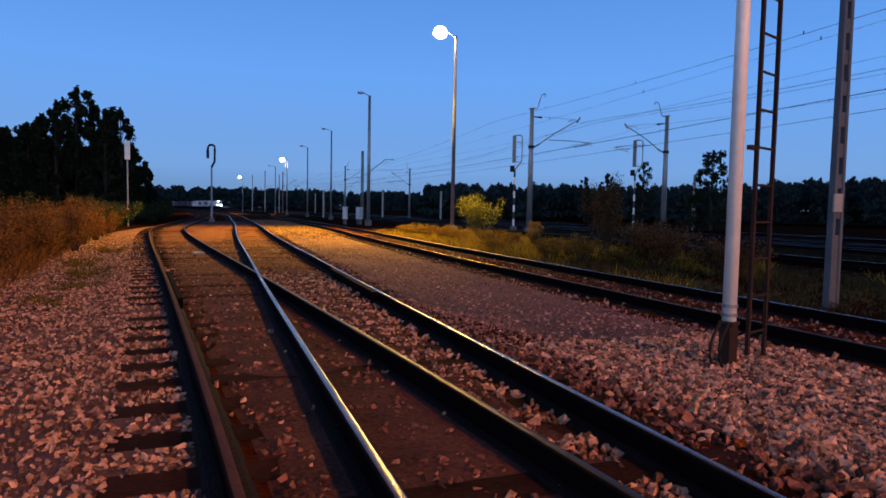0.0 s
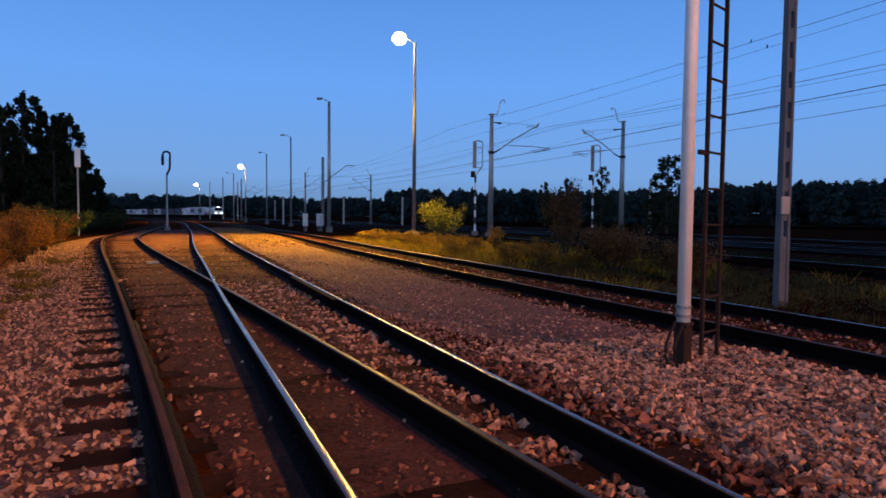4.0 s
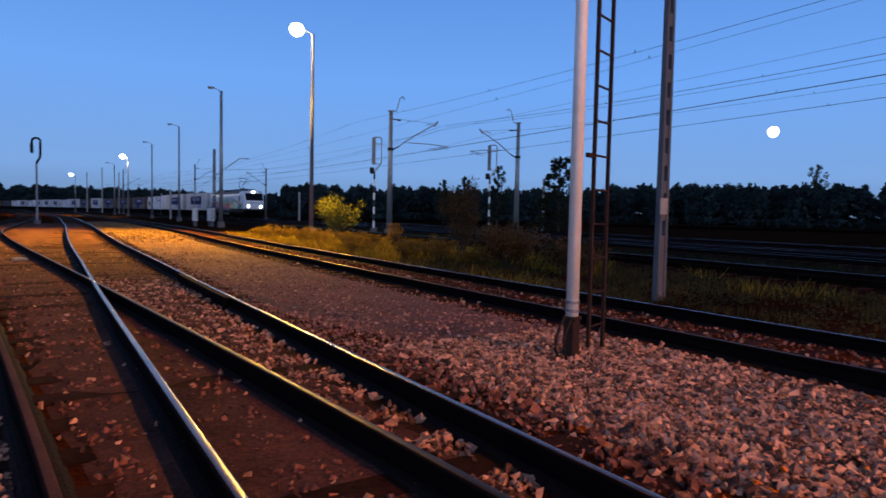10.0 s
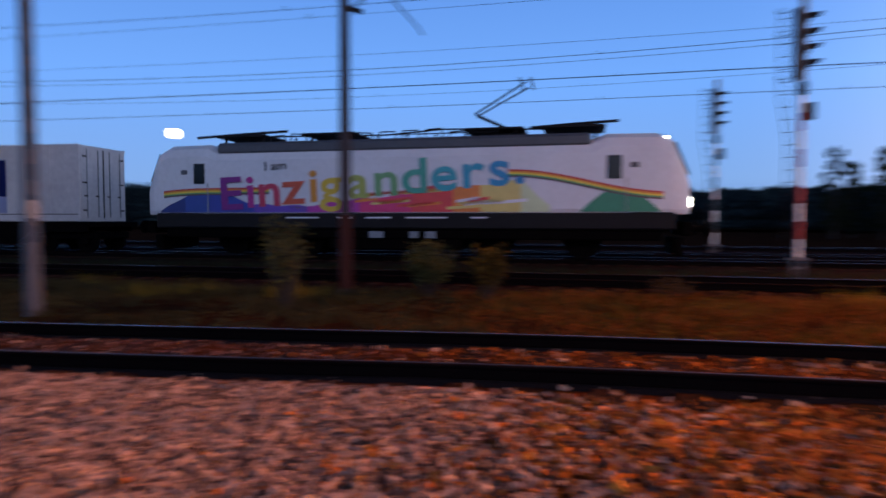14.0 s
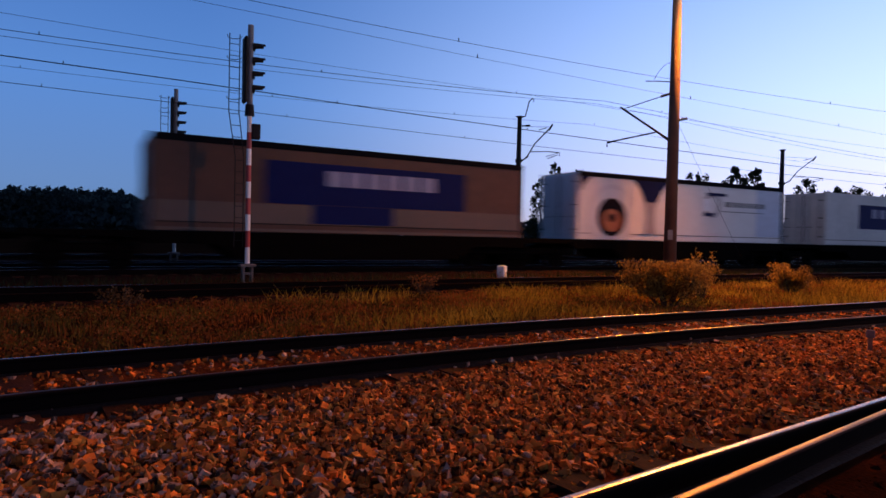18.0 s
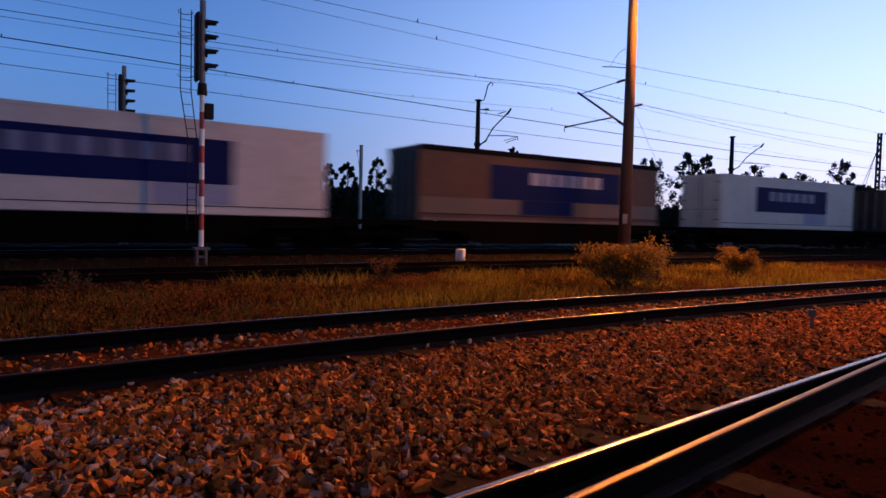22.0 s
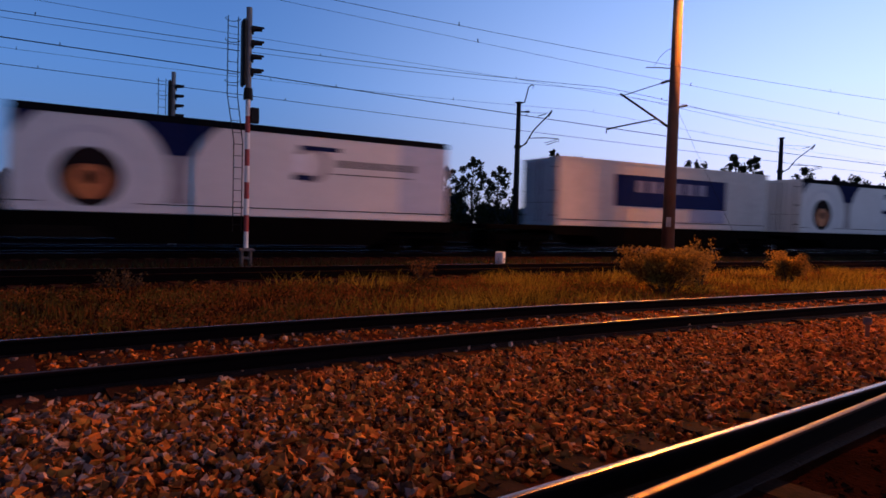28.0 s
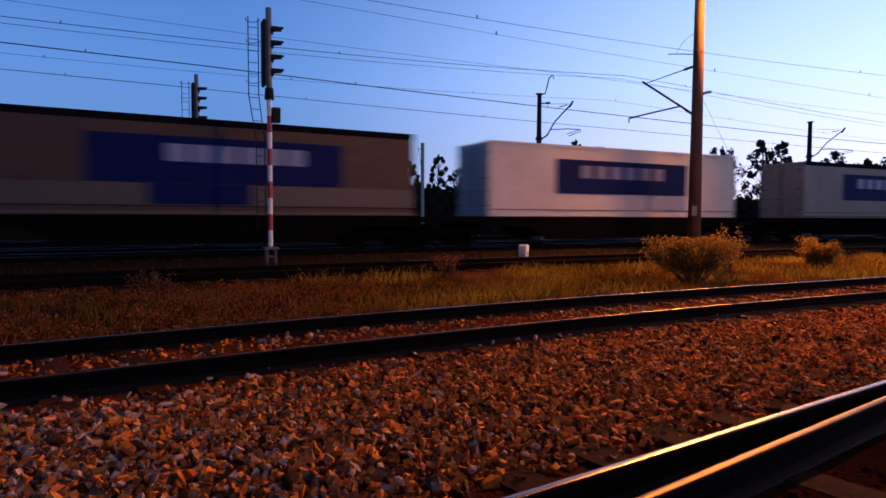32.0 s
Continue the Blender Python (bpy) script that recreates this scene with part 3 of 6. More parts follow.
def white_mast(x, y):
    t = empty("signal_mast", pose(x, y, 0, 0, 0, 18), label="white tubular signal mast with a dark rusty ladder", category="mast")
    bm = box(bmesh.new(), -0.068, 0.068, -0.06, 0.06, -0.1, 0.36, bevel=0.015)
    box(bm, -0.074, 0.074, -0.07, 0.07, 0.36, 0.40, bevel=0.01)
    part("foot", bm, M_DARKRUST, t, "dark rusted steel foot")
    bm = rod(bmesh.new(), (0, 0, 0.38), (0.0, 0, 5.6), 0.060, 0.055, 20)
    part("tube", bm, M_WHITE, t, smooth=True)
    bm = bmesh.new()
    for z in (0.44, 0.52):
        rod(bm, (0, 0, z), (0, 0, z + 0.03), 0.068, seg=16)
    part("collar", bm, M_GREY, t)
    for dx in (0.19, 0.52):
        part("ladder_rail", box(bmesh.new(), dx - 0.018, dx + 0.018, -0.10, -0.07, 0.0 if dx > 0.3 else 0.08, 5.5), M_DARKRUST, t, "dark rusted ladder upright")
    for i in range(16):
        part("rung", rod(bmesh.new(), (0.19, -0.085, 0.28 + i * 0.33), (0.52, -0.085, 0.28 + i * 0.33), 0.012), M_DARKRUST, t)
    for z in (1.9, 3.6, 5.2):
        part("ladder_clamp", box(bmesh.new(), 0.05, 0.21, -0.095, -0.06, z, z + 0.04), M_DARKRUST, t)
    for k in (0, 1):
        pts = [(-0.10 - 0.16 * math.sin(u * 3.0) - 0.04 * k, -0.05 + 0.06 * k, 0.40 - 0.44 * u) for u in np.linspace(0, 1, 9)]
        part("cable", tube(bmesh.new(), pts, 0.014), M_DARK, t, "black cable looping into the stones")


def slotted_post(x, y, h, rz, w=0.32, label="tapered concrete post pierced by a row of slots", mat=M_CONCD, box_at=None, red=0.0, deep=0.11, rim=0.05):
    t = empty("concrete_post", pose(x, y, 0, 0, 0, rz), label=label, category="post", group="overhead line posts")
    taper = lambda z: 1 - 0.035 * z
    for s in (-1, 1):
        bm = box(bmesh.new(), -rim, rim, -deep, deep, -0.3, h, bevel=0.012)
        for v in bm.verts:
            k = taper(max(v.co.z, 0))
            v.co.x = s * (w / 2 - rim) * k + v.co.x
            v.co.y *= k
        part("flange", bm, mat, t)
    z = -0.1
    first = True
    while z < h - 0.3:
        k = taper(z)
        a = (w / 2 - 2 * rim) * k + 0.004
        top = z + (1.15 if first else 0.22)
        part("web", box(bmesh.new(), -a, a, -deep * 0.6, deep * 0.6, z, top), mat, t)
        first = False
        z = top + 0.26
    if box_at:
        part("sign_box", box(bmesh.new(), -w / 2 - 0.10, -w / 2 + 0.06, -0.16, -0.13, box_at, box_at + 0.28), M_CONC, t, "small pale number plate box")
    if red:
        part("painted_band", box(bmesh.new(), -w / 2 - 0.006, w / 2 + 0.006, -0.118, 0.118, 0.0, red), M_REDFOOT, t, "dark red painted lower part")
    return t


def insulator(bm, p0, p1):
    p0, p1 = Vector(p0), Vector(p1)
    for i in range(5):
        a, b = p0.lerp(p1, i / 5), p0.lerp(p1, i / 5 + 0.1)
        rod(bm, a, b, 0.06, 0.06, 8)
    rod(bm, p0, p1, 0.025)
    return bm


def overhead_mast(x, y, h, rz, reach, contact, label, mat=M_GREY, horn=True, w=0.13):
    """A steel overhead-line mast with a raked cantilever. Its arm reaches along local +x (reach below 0: along -x)."""
    t = empty("overhead_mast", pose(x, y, 0, 0, 0, rz), label=label, category="mast", group="overhead line masts")
    s = 1 if reach > 0 else -1
    part("foot", box(bmesh.new(), -0.3, 0.3, -0.3, 0.3, -0.1, 0.32, bevel=0.03), M_CONCD, t)
    r0, r1 = 1.6 * w, 0.95 * w
    part("pole", rod(bmesh.new(), (0, 0, 0.3), (0, 0, h), r0, r1, 12), mat, t, smooth=True)
    part("cap", box(bmesh.new(), -r1 - 0.06, r1 + 0.06, -r1 - 0.06, r1 + 0.06, h, h + 0.08, bevel=0.015), mat, t)
    L = abs(reach)
    part("clamp", rod(bmesh.new(), (0, 0, contact + 0.16), (0, 0, contact + 0.34), r0, seg=12), M_DARK, t)
    part("insulator", insulator(bmesh.new(), (s * r0, 0, contact + 0.25), (s * (r0 + 0.42), 0, contact + 0.50)), M_DARK, t)
    bm = tube(bmesh.new(), [(s * (r0 + 0.3), 0, contact + 0.42), (s * L * 0.5, 0, contact + 1.2), (s * L, 0, contact + 2.15)], 0.04)
    tube(bm, [(s * (L - 0.25), 0, contact + 2.12), (s * (L - 0.75), 0, contact + 2.02)], 0.025)
    rod(bm, (s * (L - 0.12), 0, contact + 1.95), (s * (L + 0.1), 0, contact + 2.3), 0.06, 0.06, 8)
    part("raked_arm", bm, mat, t)
    part("stay", tube(bmesh.new(), [(s * r1, 0, contact + 2.3), (s * L, 0, contact + 2.15)], 0.012), mat, t)
    bm = tube(bmesh.new(), [(s * L * 0.36, 0, contact + 0.75), (s * L * 0.9, 0, contact + 0.72), (s * L * 1.28, 0, contact + 0.62), (s * L * 1.28, 0, contact + 0.42)], 0.028)
    tube(bm, [(s * L * 1.24, 0, contact + 0.50), (s * L * 0.92, 0, contact + 0.30)], 0.022)
    tube(bm, [(s * L * 1.24, 0, contact + 0.60), (s * L * 0.86, 0, contact + 0.42)], 0.018)
    part("steady_arm", bm, mat, t)
    if horn:
        bm = tube(bmesh.new(), [(0, 0, h + 0.06), (s * 0.36, 0, h + 0.04), (s * 0.48, 0, h + 0.45), (s * 0.58, 0, h + 0.9), (s * 0.78, 0, h + 1.06), (s * 0.9, 0, h + 0.98), (s * 0.86, 0, h + 0.84)], 0.036)
        part("horn", bm, mat, t, "bent bracket for the earth wire")
        bm = tube(bmesh.new(), [(s * r1, 0, h - 0.5), (s * 0.6, 0, h - 0.52)], 0.03)
        rod(bm, (s * 0.42, 0, h - 0.52), (s * 0.68, 0, h - 0.53), 0.06, 0.06, 8)
        part("side_arm", bm, M_DARK, t)
    return t


def lamp_pole(x, y, h, lit, arm=(-0.9, 0.1), mat=M_GREY, watts=0, r=0.13, tilt=(0, 0), wide=160, tone=None, blend=0.85):
    t = empty("yard_lamp", pose(x, y, 0), label="tall steel yard lamp, %s, on a tapered pole" % ("glowing orange" if lit else "unlit"), category="street lamp", group="yard lamps")
    part("foot", box(bmesh.new(), -0.25, 0.25, -0.25, 0.25, -0.1, 0.4, bevel=0.03), M_CONCD, t)
    part("pole", rod(bmesh.new(), (0, 0, 0.4), (0, 0, h), r, r * 0.65, 12), mat, t, smooth=True)
    L = math.hypot(*arm)
    ux, uy = arm[0] / L, arm[1] / L
    part("arm", tube(bmesh.new(), [(0, 0, h - 0.1), (ux * 0.3, uy * 0.3, h + 0.12), (arm[0], arm[1], h + 0.22)], 0.035), mat, t)
    m = Matrix.Translation((arm[0], arm[1], h + 0.22)) @ pose(0, 0, 0, 0, 0, math.degrees(math.atan2(uy, ux)))
    bm = box(bmesh.new(), -0.15, 0.55, -0.17, 0.17, -0.02, 0.14, m, bevel=0.04) if lit else box(bmesh.new(), -0.10, 0.42, -0.10, 0.10, -0.02, 0.09, m, bevel=0.03)
    part("housing", bm, mat, t)
    bm = bmesh.new()
    # lit globes are swollen beyond bulb size to give the glare a shape
    bmesh.ops.create_uvsphere(bm, u_segments=28, v_segments=16, radius=1.0, matrix=m @ Matrix.Translation((0.2, 0, -0.06)) @ Matrix.Diagonal((0.42, 0.40, 0.38, 1) if watts > 50000 or (lit and h > 12) else (0.36, 0.33, 0.28, 1) if lit else (0.22, 0.12, 0.06, 1)))
    part("bulb_glass" if lit else "lamp_glass", bm, M_LAMPON if lit else M_LAMPOFF, t, "glowing globe swollen to its glare" if lit else "", smooth=True)
    if watts:
        p = m @ Vector((0.55, 0, -0.55))
        lamp_light(x + p.x, y + p.y, p.z, watts, 0.3, tilt, wide, tone, blend)
    return t


def signal(x, y, h, rz, bands, label, head=1.9, lamps=4, ladder=True, base=0.35):
    """A colour-light signal on a banded tube. Its lamps look along local -y."""
    t = empty("railway_signal", pose(x, y, 0, 0, 0, rz), label=label, category="signal", group="colour-light signals")
    bm = bmesh.new()
    for sy in (-0.12, 0.12):
        box(bm, -0.12, 0.12, sy - 0.035, sy + 0.035, -0.1, base, bevel=0.01)
    box(bm, -0.10, 0.10, -0.09, 0.09, 0.12, 0.18)
    box(bm, -0.2, 0.2, -0.22, 0.22, base, base + 0.07, bevel=0.01)
    part("foot", bm, M_CONCD, t, "concrete pedestal on two legs")
    z, zt = base + 0.09, h - head - 0.35
    n = 9
    for i in range(n):
        a, b = z + (zt - z) * i / n, z + (zt - z) * (i + 1) / n
        part("band", rod(bmesh.new(), (0, 0, a), (0, 0, b), 0.07, seg=14), bands[i % 2], t)
    part("collar", rod(bmesh.new(), (0, 0, zt), (0, 0, zt + 0.32), 0.14, 0.12, 12), M_DARK, t)
    part("head_tube", rod(bmesh.new(), (0, 0, zt + 0.3), (0, 0, h + 0.35), 0.085, seg=12), M_SIGBACK, t)
    part("backboard", box(bmesh.new(), -0.20, 0.20, 0.09, 0.20, zt + 0.35, h, bevel=0.05), M_DARK, t)
    for i in range(lamps):
        zz = h - 0.28 - i * (head - 0.3) / lamps
        bm = bmesh.new()
        rod(bm, (0, -0.05, zz), (0, -0.12, zz), 0.115, seg=12)
        vs, c = [], 9
        for k in range(c):
            u = math.pi * k / (c - 1)
            vs.append((bm.verts.new((0.14 * math.cos(u), -0.06, zz + 0.14 * math.sin(u))), bm.verts.new((0.135 * math.cos(u), -0.40, zz + 0.09 * math.sin(u) + 0.05))))
        for p, q in zip(vs, vs[1:]):
            bm.faces.new((p[0], q[0], q[1], p[1]))
        part("lamp_hood", bm, M_DARK, t, "black hooded signal lamp")
    part("indicator_box", box(bmesh.new(), -0.11, 0.11, -0.30, -0.07, zt - 0.66, zt - 0.22, bevel=0.02), M_DARK, t)
    if ladder:
        # it stands beside the mast, bent outwards round the signal head
        def bend(zz, k):
            u = min(1.0, max(0.0, (zz - (zt - 1.2)) / 1.3))
            return 0.13 + 0.24 * k + u * (0.16 + 0.04 * k)
        for k in (0, 1):
            pts = [(0.05, bend(zz, k), zz) for zz in (0.9, zt - 1.2, zt - 0.5, zt + 0.1, h + 0.05)]
            part("ladder_rail", tube(bmesh.new(), pts, 0.015), M_DARK, t)
        for i in range(int((h - 1.0) / 0.33)):
            zz = 1.1 + i * 0.33
            part("rung", rod(bmesh.new(), (0.05, bend(zz, 0), zz), (0.05, bend(zz, 1), zz), 0.010, seg=5), M_DARK, t)
        for zz in (zt + 0.5, h - 0.6, h):
            ring = [(0.05 + 0.34 * math.sin(u), bend(zz, 0.5) - 0.20 * math.cos(u), zz) for u in np.linspace(0, math.pi, 9)]
            part("hoop", tube(bmesh.new(), ring, 0.011, 5), M_DARK, t)
    return t


def loop_signal(x, y, h, rz, label, bands=None):
    """A yard signal seen from the back: a hooped tube beside its lamp panel."""
    t = empty("railway_signal", pose(x, y, 0, 0, 0, rz), label=label, category="signal", group="yard signals")
    part("foot", box(bmesh.new(), -0.22, 0.22, -0.22, 0.22, -0.1, 0.3, bevel=0.02), M_CONCD, t)
    zt = h - 2.55 if bands else h - 1.9
    n = 8 if bands else 1
    for i in range(n):
        a, b = 0.3 + (zt - 0.3) * i / n, 0.3 + (zt - 0.3) * (i + 1) / n
        part("band" if bands else "tube", rod(bmesh.new(), (0, 0, a), (0, 0, b), 0.075, seg=10), bands[i % 2] if bands else M_GREY, t)
    if bands:
        part("bracket", tube(bmesh.new(), [(0, 0, zt - 0.1), (0.06, 0, zt + 0.1), (0.46, 0, zt + 0.62), (0.50, 0, zt + 0.75)], 0.05, 8), M_GREY, t)
        pts = [(0.50, 0, zt + 0.7), (0.50, 0, h - 0.15), (0.42, 0, h - 0.03), (0.28, 0, h), (0.06, 0, h), (0, 0, h - 0.06)]
        part("hoop", tube(bmesh.new(), pts, 0.045, 8), M_GREY, t)
        part("panel", box(bmesh.new(), -0.20, 0.06, -0.10, 0.10, zt + 0.55, h - 0.02, bevel=0.03), M_SIGBACK, t, "slim grey back of the lamp panel")
        for z in (zt + 0.6, h - 0.5):
            part("stay", rod(bmesh.new(), (0.0, 0, z), (0.5, 0, z), 0.03, seg=6), M_GREY, t)
        part("indicator_box", box(bmesh.new(), -0.34, -0.02, -0.12, 0.12, zt - 0.12, zt + 0.32, bevel=0.02), M_DARK, t)
    else:
        pts = [(0, 0, zt), (0.24, 0, zt + 0.5), (0.26, 0, h - 0.28)] + [(0.28 * math.cos(u), 0, h - 0.28 + 0.28 * math.sin(u)) for u in np.linspace(0.3, math.pi, 8)] + [(-0.28, 0, h - 0.95)]
        part("hoop", tube(bmesh.new(), pts, 0.085, 8), M_DARK, t)
        part("panel", box(bmesh.new(), -0.40, -0.18, -0.12, 0.10, h - 1.15, h - 0.40, bevel=0.04), M_DARK, t)
    return t


def plain_post(x, y, h, label, r=0.13, mat=M_CONC):
    t = empty("line_post", pose(x, y, 0), label=label, category="post", group="concrete line posts")
    part("shaft", box(bmesh.new(), -r, r, -r, r, -0.3, h, bevel=0.02), mat, t)
    part("cap", box(bmesh.new(), -r - 0.02, r + 0.02, -r - 0.02, r + 0.02, h, h + 0.05), mat, t)
    return t


def cabinet(x, y, w, h, label):
    t = empty("relay_cabinet", pose(x, y, 0, 0, 0, 20), label=label, category="cabinet", group="relay cabinets")
    part("plinth", box(bmesh.new(), -w / 2 + 0.06, w / 2 - 0.06, -0.2, 0.2, -0.1, 0.4), M_CONCD, t)
    part("body", box(bmesh.new(), -w / 2, w / 2, -0.25, 0.25, 0.4, h, bevel=0.02), M_WHITE, t)
    part("door", box(bmesh.new(), -w / 2 + 0.05, w / 2 - 0.05, -0.27, -0.252, 0.5, h - 0.08), M_BOXW, t)
    part("roof", box(bmesh.new(), -w / 2 - 0.05, w / 2 + 0.05, -0.3, 0.3, h, h + 0.05), M_GREY, t)


def furniture():
    white_mast(4.40, 4.20)
    slotted_post(9.47, 7.02, 9.0, -6, w=0.21, deep=0.07, rim=0.028, label="slotted concrete post in the grass by the siding", mat=M_BLUEGREY, box_at=1.42)
    t = slotted_post(13.1, 2.95, 10.0, 20, w=0.40, label="tall dark concrete overhead-line post with a dark red foot", mat=M_DARKPOST, red=1.5)
    part("insulator", insulator(bmesh.new(), (0.1, -0.14, 5.75), (0.24, -0.40, 5.75)), M_DARK, t)
    part("raked_arm", tube(bmesh.new(), [(0.1, -0.17, 5.75), (0.48, -0.87, 6.5), (1.2, -2.2, 7.1)], 0.03), M_DARK, t)
    part("steady_arm", tube(bmesh.new(), [(0.43, -0.78, 6.4), (0.96, -1.74, 5.75), (1.03, -1.87, 5.6)], 0.02), M_DARK, t)
    # tall pole that carries the light over the near ground
    lamp_pole(14.70, -25.73, 13.4, True, (-0.85, -0.75), M_POLE, LAMP_NEAR, 0.27, (-9.65, 6.4), 126, tone=(1.0, 0.29, 0.016))
    # yard lamp behind, whose light throws the signal's shadow on the passing boxes
    lamp_pole(-8.22, -19.64, 13.0, True, (0.9, 0.4), M_CONCD, LAMP_BACK, 0.17, (14.0, 3.0), 86)
    t = empty("cantilever", pose(14.70, -25.73, 0, 0, 0, -0.2), label="raked overhead-line bracket clamped to the tall lit pole", category="bracket")
    part("raked_arm", tube(bmesh.new(), [(0.2, 0, 5.75), (2.7, 0, 7.5)], 0.05), M_DARK, t)
    part("insulator", insulator(bmesh.new(), (0.22, 0, 5.75), (0.62, 0, 6.03)), M_DARK, t)
    part("stay", tube(bmesh.new(), [(0.2, 0, 7.75), (2.6, 0, 7.4)], 0.02), M_DARK, t)
    part("steady_arm", tube(bmesh.new(), [(0.85, 0, 6.15), (3.4, 0, 5.95), (3.4, 0, 5.75)], 0.035), M_DARK, t)
    part("registration_arm", tube(bmesh.new(), [(3.35, 0, 5.92), (2.3, 0, 6.05)], 0.025), M_DARK, t)
    part("guy_wire", tube(bmesh.new(), [(-0.1, 0, 6.6), (-2.2, -2.5, 0.2)], 0.006), M_WIRE, t)
    part("upper_bracket", tube(bmesh.new(), [(0.2, 0, 8.25), (0.75, 0.1, 8.36), (1.3, 0.2, 8.44)], 0.022), M_DARK, t, "slim bracket of the feeder wire")
    part("bracket_hoop", tube(bmesh.new(), [(0.95, 0.12, 8.44), (0.75, 0.1, 8.75), (0.5, 0.06, 9.0), (0.2, 0, 9.12)], 0.009), M_DARK, t)
    part("stay_insulator", insulator(bmesh.new(), (0.27, 0, 7.74), (0.68, 0, 7.68)), M_DARK, t)
    part("guy_insulator", insulator(bmesh.new(), (-0.22, -0.06, 6.56), (-0.55, -0.15, 6.60)), M_DARK, t)
    part("white_plate", box(bmesh.new(), -0.10, 0.10, 0.262, 0.275, 1.42, 1.84, pose(0, 0, 0, 0, 0, 29.4)), M_CONC, t, "small white plate on the lit pole")
    t = slotted_post(*polar(168.28, 60.0), 9.0, 12, w=0.44, deep=0.12, rim=0.08, label="dark slotted mast stayed on one side, far down the line", mat=M_DARK)
    for k in (0.0, 0.35):
        part("stay", tube(bmesh.new(), [(0.15, 0, 7.6), (1.25 + k, 0, 2.8), (1.9 + k, 0, 0.0)], 0.025), M_DARK, t)
    part("steady_arm", tube(bmesh.new(), [(-0.2, 0, 4.8), (-1.0, 0, 5.3), (-1.9, 0, 5.9)], 0.04), M_DARK, t)
    part("registration_arm", tube(bmesh.new(), [(-0.2, 0, 6.1), (-1.9, 0, 6.1)], 0.03), M_DARK, t)
    # yard lamps along the tracks
    lamp_pole(*polar(22.42, 39.0), 11.9, True, (-0.75, 0.15), M_BLUEGREY, watts=LAMP_FAR, tilt=(-7.4, -3.0), wide=114, tone=(1.0, 0.49, 0.015), blend=1.0)
    lamp_pole(*polar(14.85, 56.0), 11.2, False, (-0.6, 0.2), r=0.17)
    lamp_pole(*polar(11.55, 83.0), 11.3, False, (-0.8, 0.3))
    lamp_pole(*polar(9.5, 106.0), 11.2, False, (-0.8, 0.3))
    lamp_pole(*polar(7.75, 132.0), 10.8, True, (-0.7, 0.2), watts=LAMP_FAR * 0.6, tilt=(-8.0, -5.0), wide=86, tone=(1.0, 0.46, 0.025), blend=1.0)
    lamp_pole(*polar(4.05, 205.0), 10.3, True, (-0.7, 0.2))
    lamp_pole(*polar(6.77, 150.0), 10.6, False, (-1.2, 0.3))
    # overhead masts beside the main tracks
    overhead_mast(*polar(29.35, 43.0), 8.2, -16, 3.2, 5.45, "galvanised overhead-line mast with a raked bracket")
    overhead_mast(*polar(40.8, 48.0), 8.3, -36, -2.8, 5.55, "galvanised overhead-line mast beyond the freight track")
    overhead_mast(*polar(12.79, 120.0), 9.2, -12, 3.4, 6.5, "far overhead-line mast in the yard throat")
    overhead_mast(*polar(18.55, 110.0), 8.4, 0, -3.2, 5.5, "far overhead-line mast beyond the main tracks")
    overhead_mast(*polar(7.4, 170.0), 10.5, -12, 3.4, 6.5, "far overhead-line mast in the yard throat", M_CONCD)
    overhead_mast(*polar(136.85, 38.5), 8.6, -160, 2.0, 5.75, "overhead-line mast behind the passing train", M_DARK)
    overhead_mast(*polar(158.25, 56.0), 8.6, -150, 2.2, 5.8, "dark overhead-line mast far down the line", M_DARK, horn=False, w=0.15)
    t = slotted_post(*polar(14.31, 100.0), 10.4, -12, w=0.50, deep=0.14, rim=0.09, label="slotted concrete mast with a raked bracket, far off", mat=M_CONCD)
    part("raked_arm", tube(bmesh.new(), [(0.3, 0, 6.6), (3.6, 0, 9.2), (4.9, 0, 9.2)], 0.07), M_GREY, t)
    part("stay", tube(bmesh.new(), [(0.3, 0, 6.5), (-1.5, 0, 5.2), (-3.4, 0, 3.8)], 0.03), M_GREY, t)
    signal(17.80, -8.06, 6.95, -12, (M_WHITE, M_REDP), "red and white banded signal mast with four hooded lamps")
    signal(*polar(107.15, 28.6), 6.85, -12, (M_WHITE, M_BLACKP), "black and white banded signal mast beyond the train")
    loop_signal(*polar(27.95, 47.0), 6.95, -25, "banded signal seen from behind with a hooped frame", (M_WHITE, M_BLACKP))
    loop_signal(*polar(38.35, 50.0), 6.9, -35, "banded signal seen from behind beside the main line", (M_WHITE, M_BLACKP))
    loop_signal(*polar(1.5, 57.0), 6.5, 0, "grey yard signal with a black hooped head between the tracks")
    x, y = polar(-4.9, 47.0)
    t = empty("railway_signal", pose(x, y, 0), label="slim signal with a white back, before dark trees", category="signal", group="yard signals")
    part("tube", rod(bmesh.new(), (0, 0, -0.1), (0, 0, 4.35), 0.055), M_GREY, t)
    part("backboard", box(bmesh.new(), -0.17, 0.17, -0.08, 0.08, 4.3, 5.55, bevel=0.06), M_WHITE, t, "white rounded signal back")
    plain_post(*polar(43.2, 62), 5.0, "thin pale post before the wood", 0.10, M_CONC)
    plain_post(*polar(75.3, 44), 5.4, "thin pale post beyond the main tracks", 0.07, M_WHITE)
    for hd, d, h in ((21.39, 95, 4.2), (16.14, 100, 4.1), (10.9, 100, 4.2), (4.85, 200, 11.0), (5.9, 180, 11.3), (7.1, 190, 10.8), (10.2, 180, 5.4)):
        plain_post(*polar(hd, d), h, "pale concrete line post before the wood", 0.12)
    t = plain_post(*polar(126.45, 56), 7.7, "slender pale overhead-line post with a small bracket", 0.12, M_CONC)
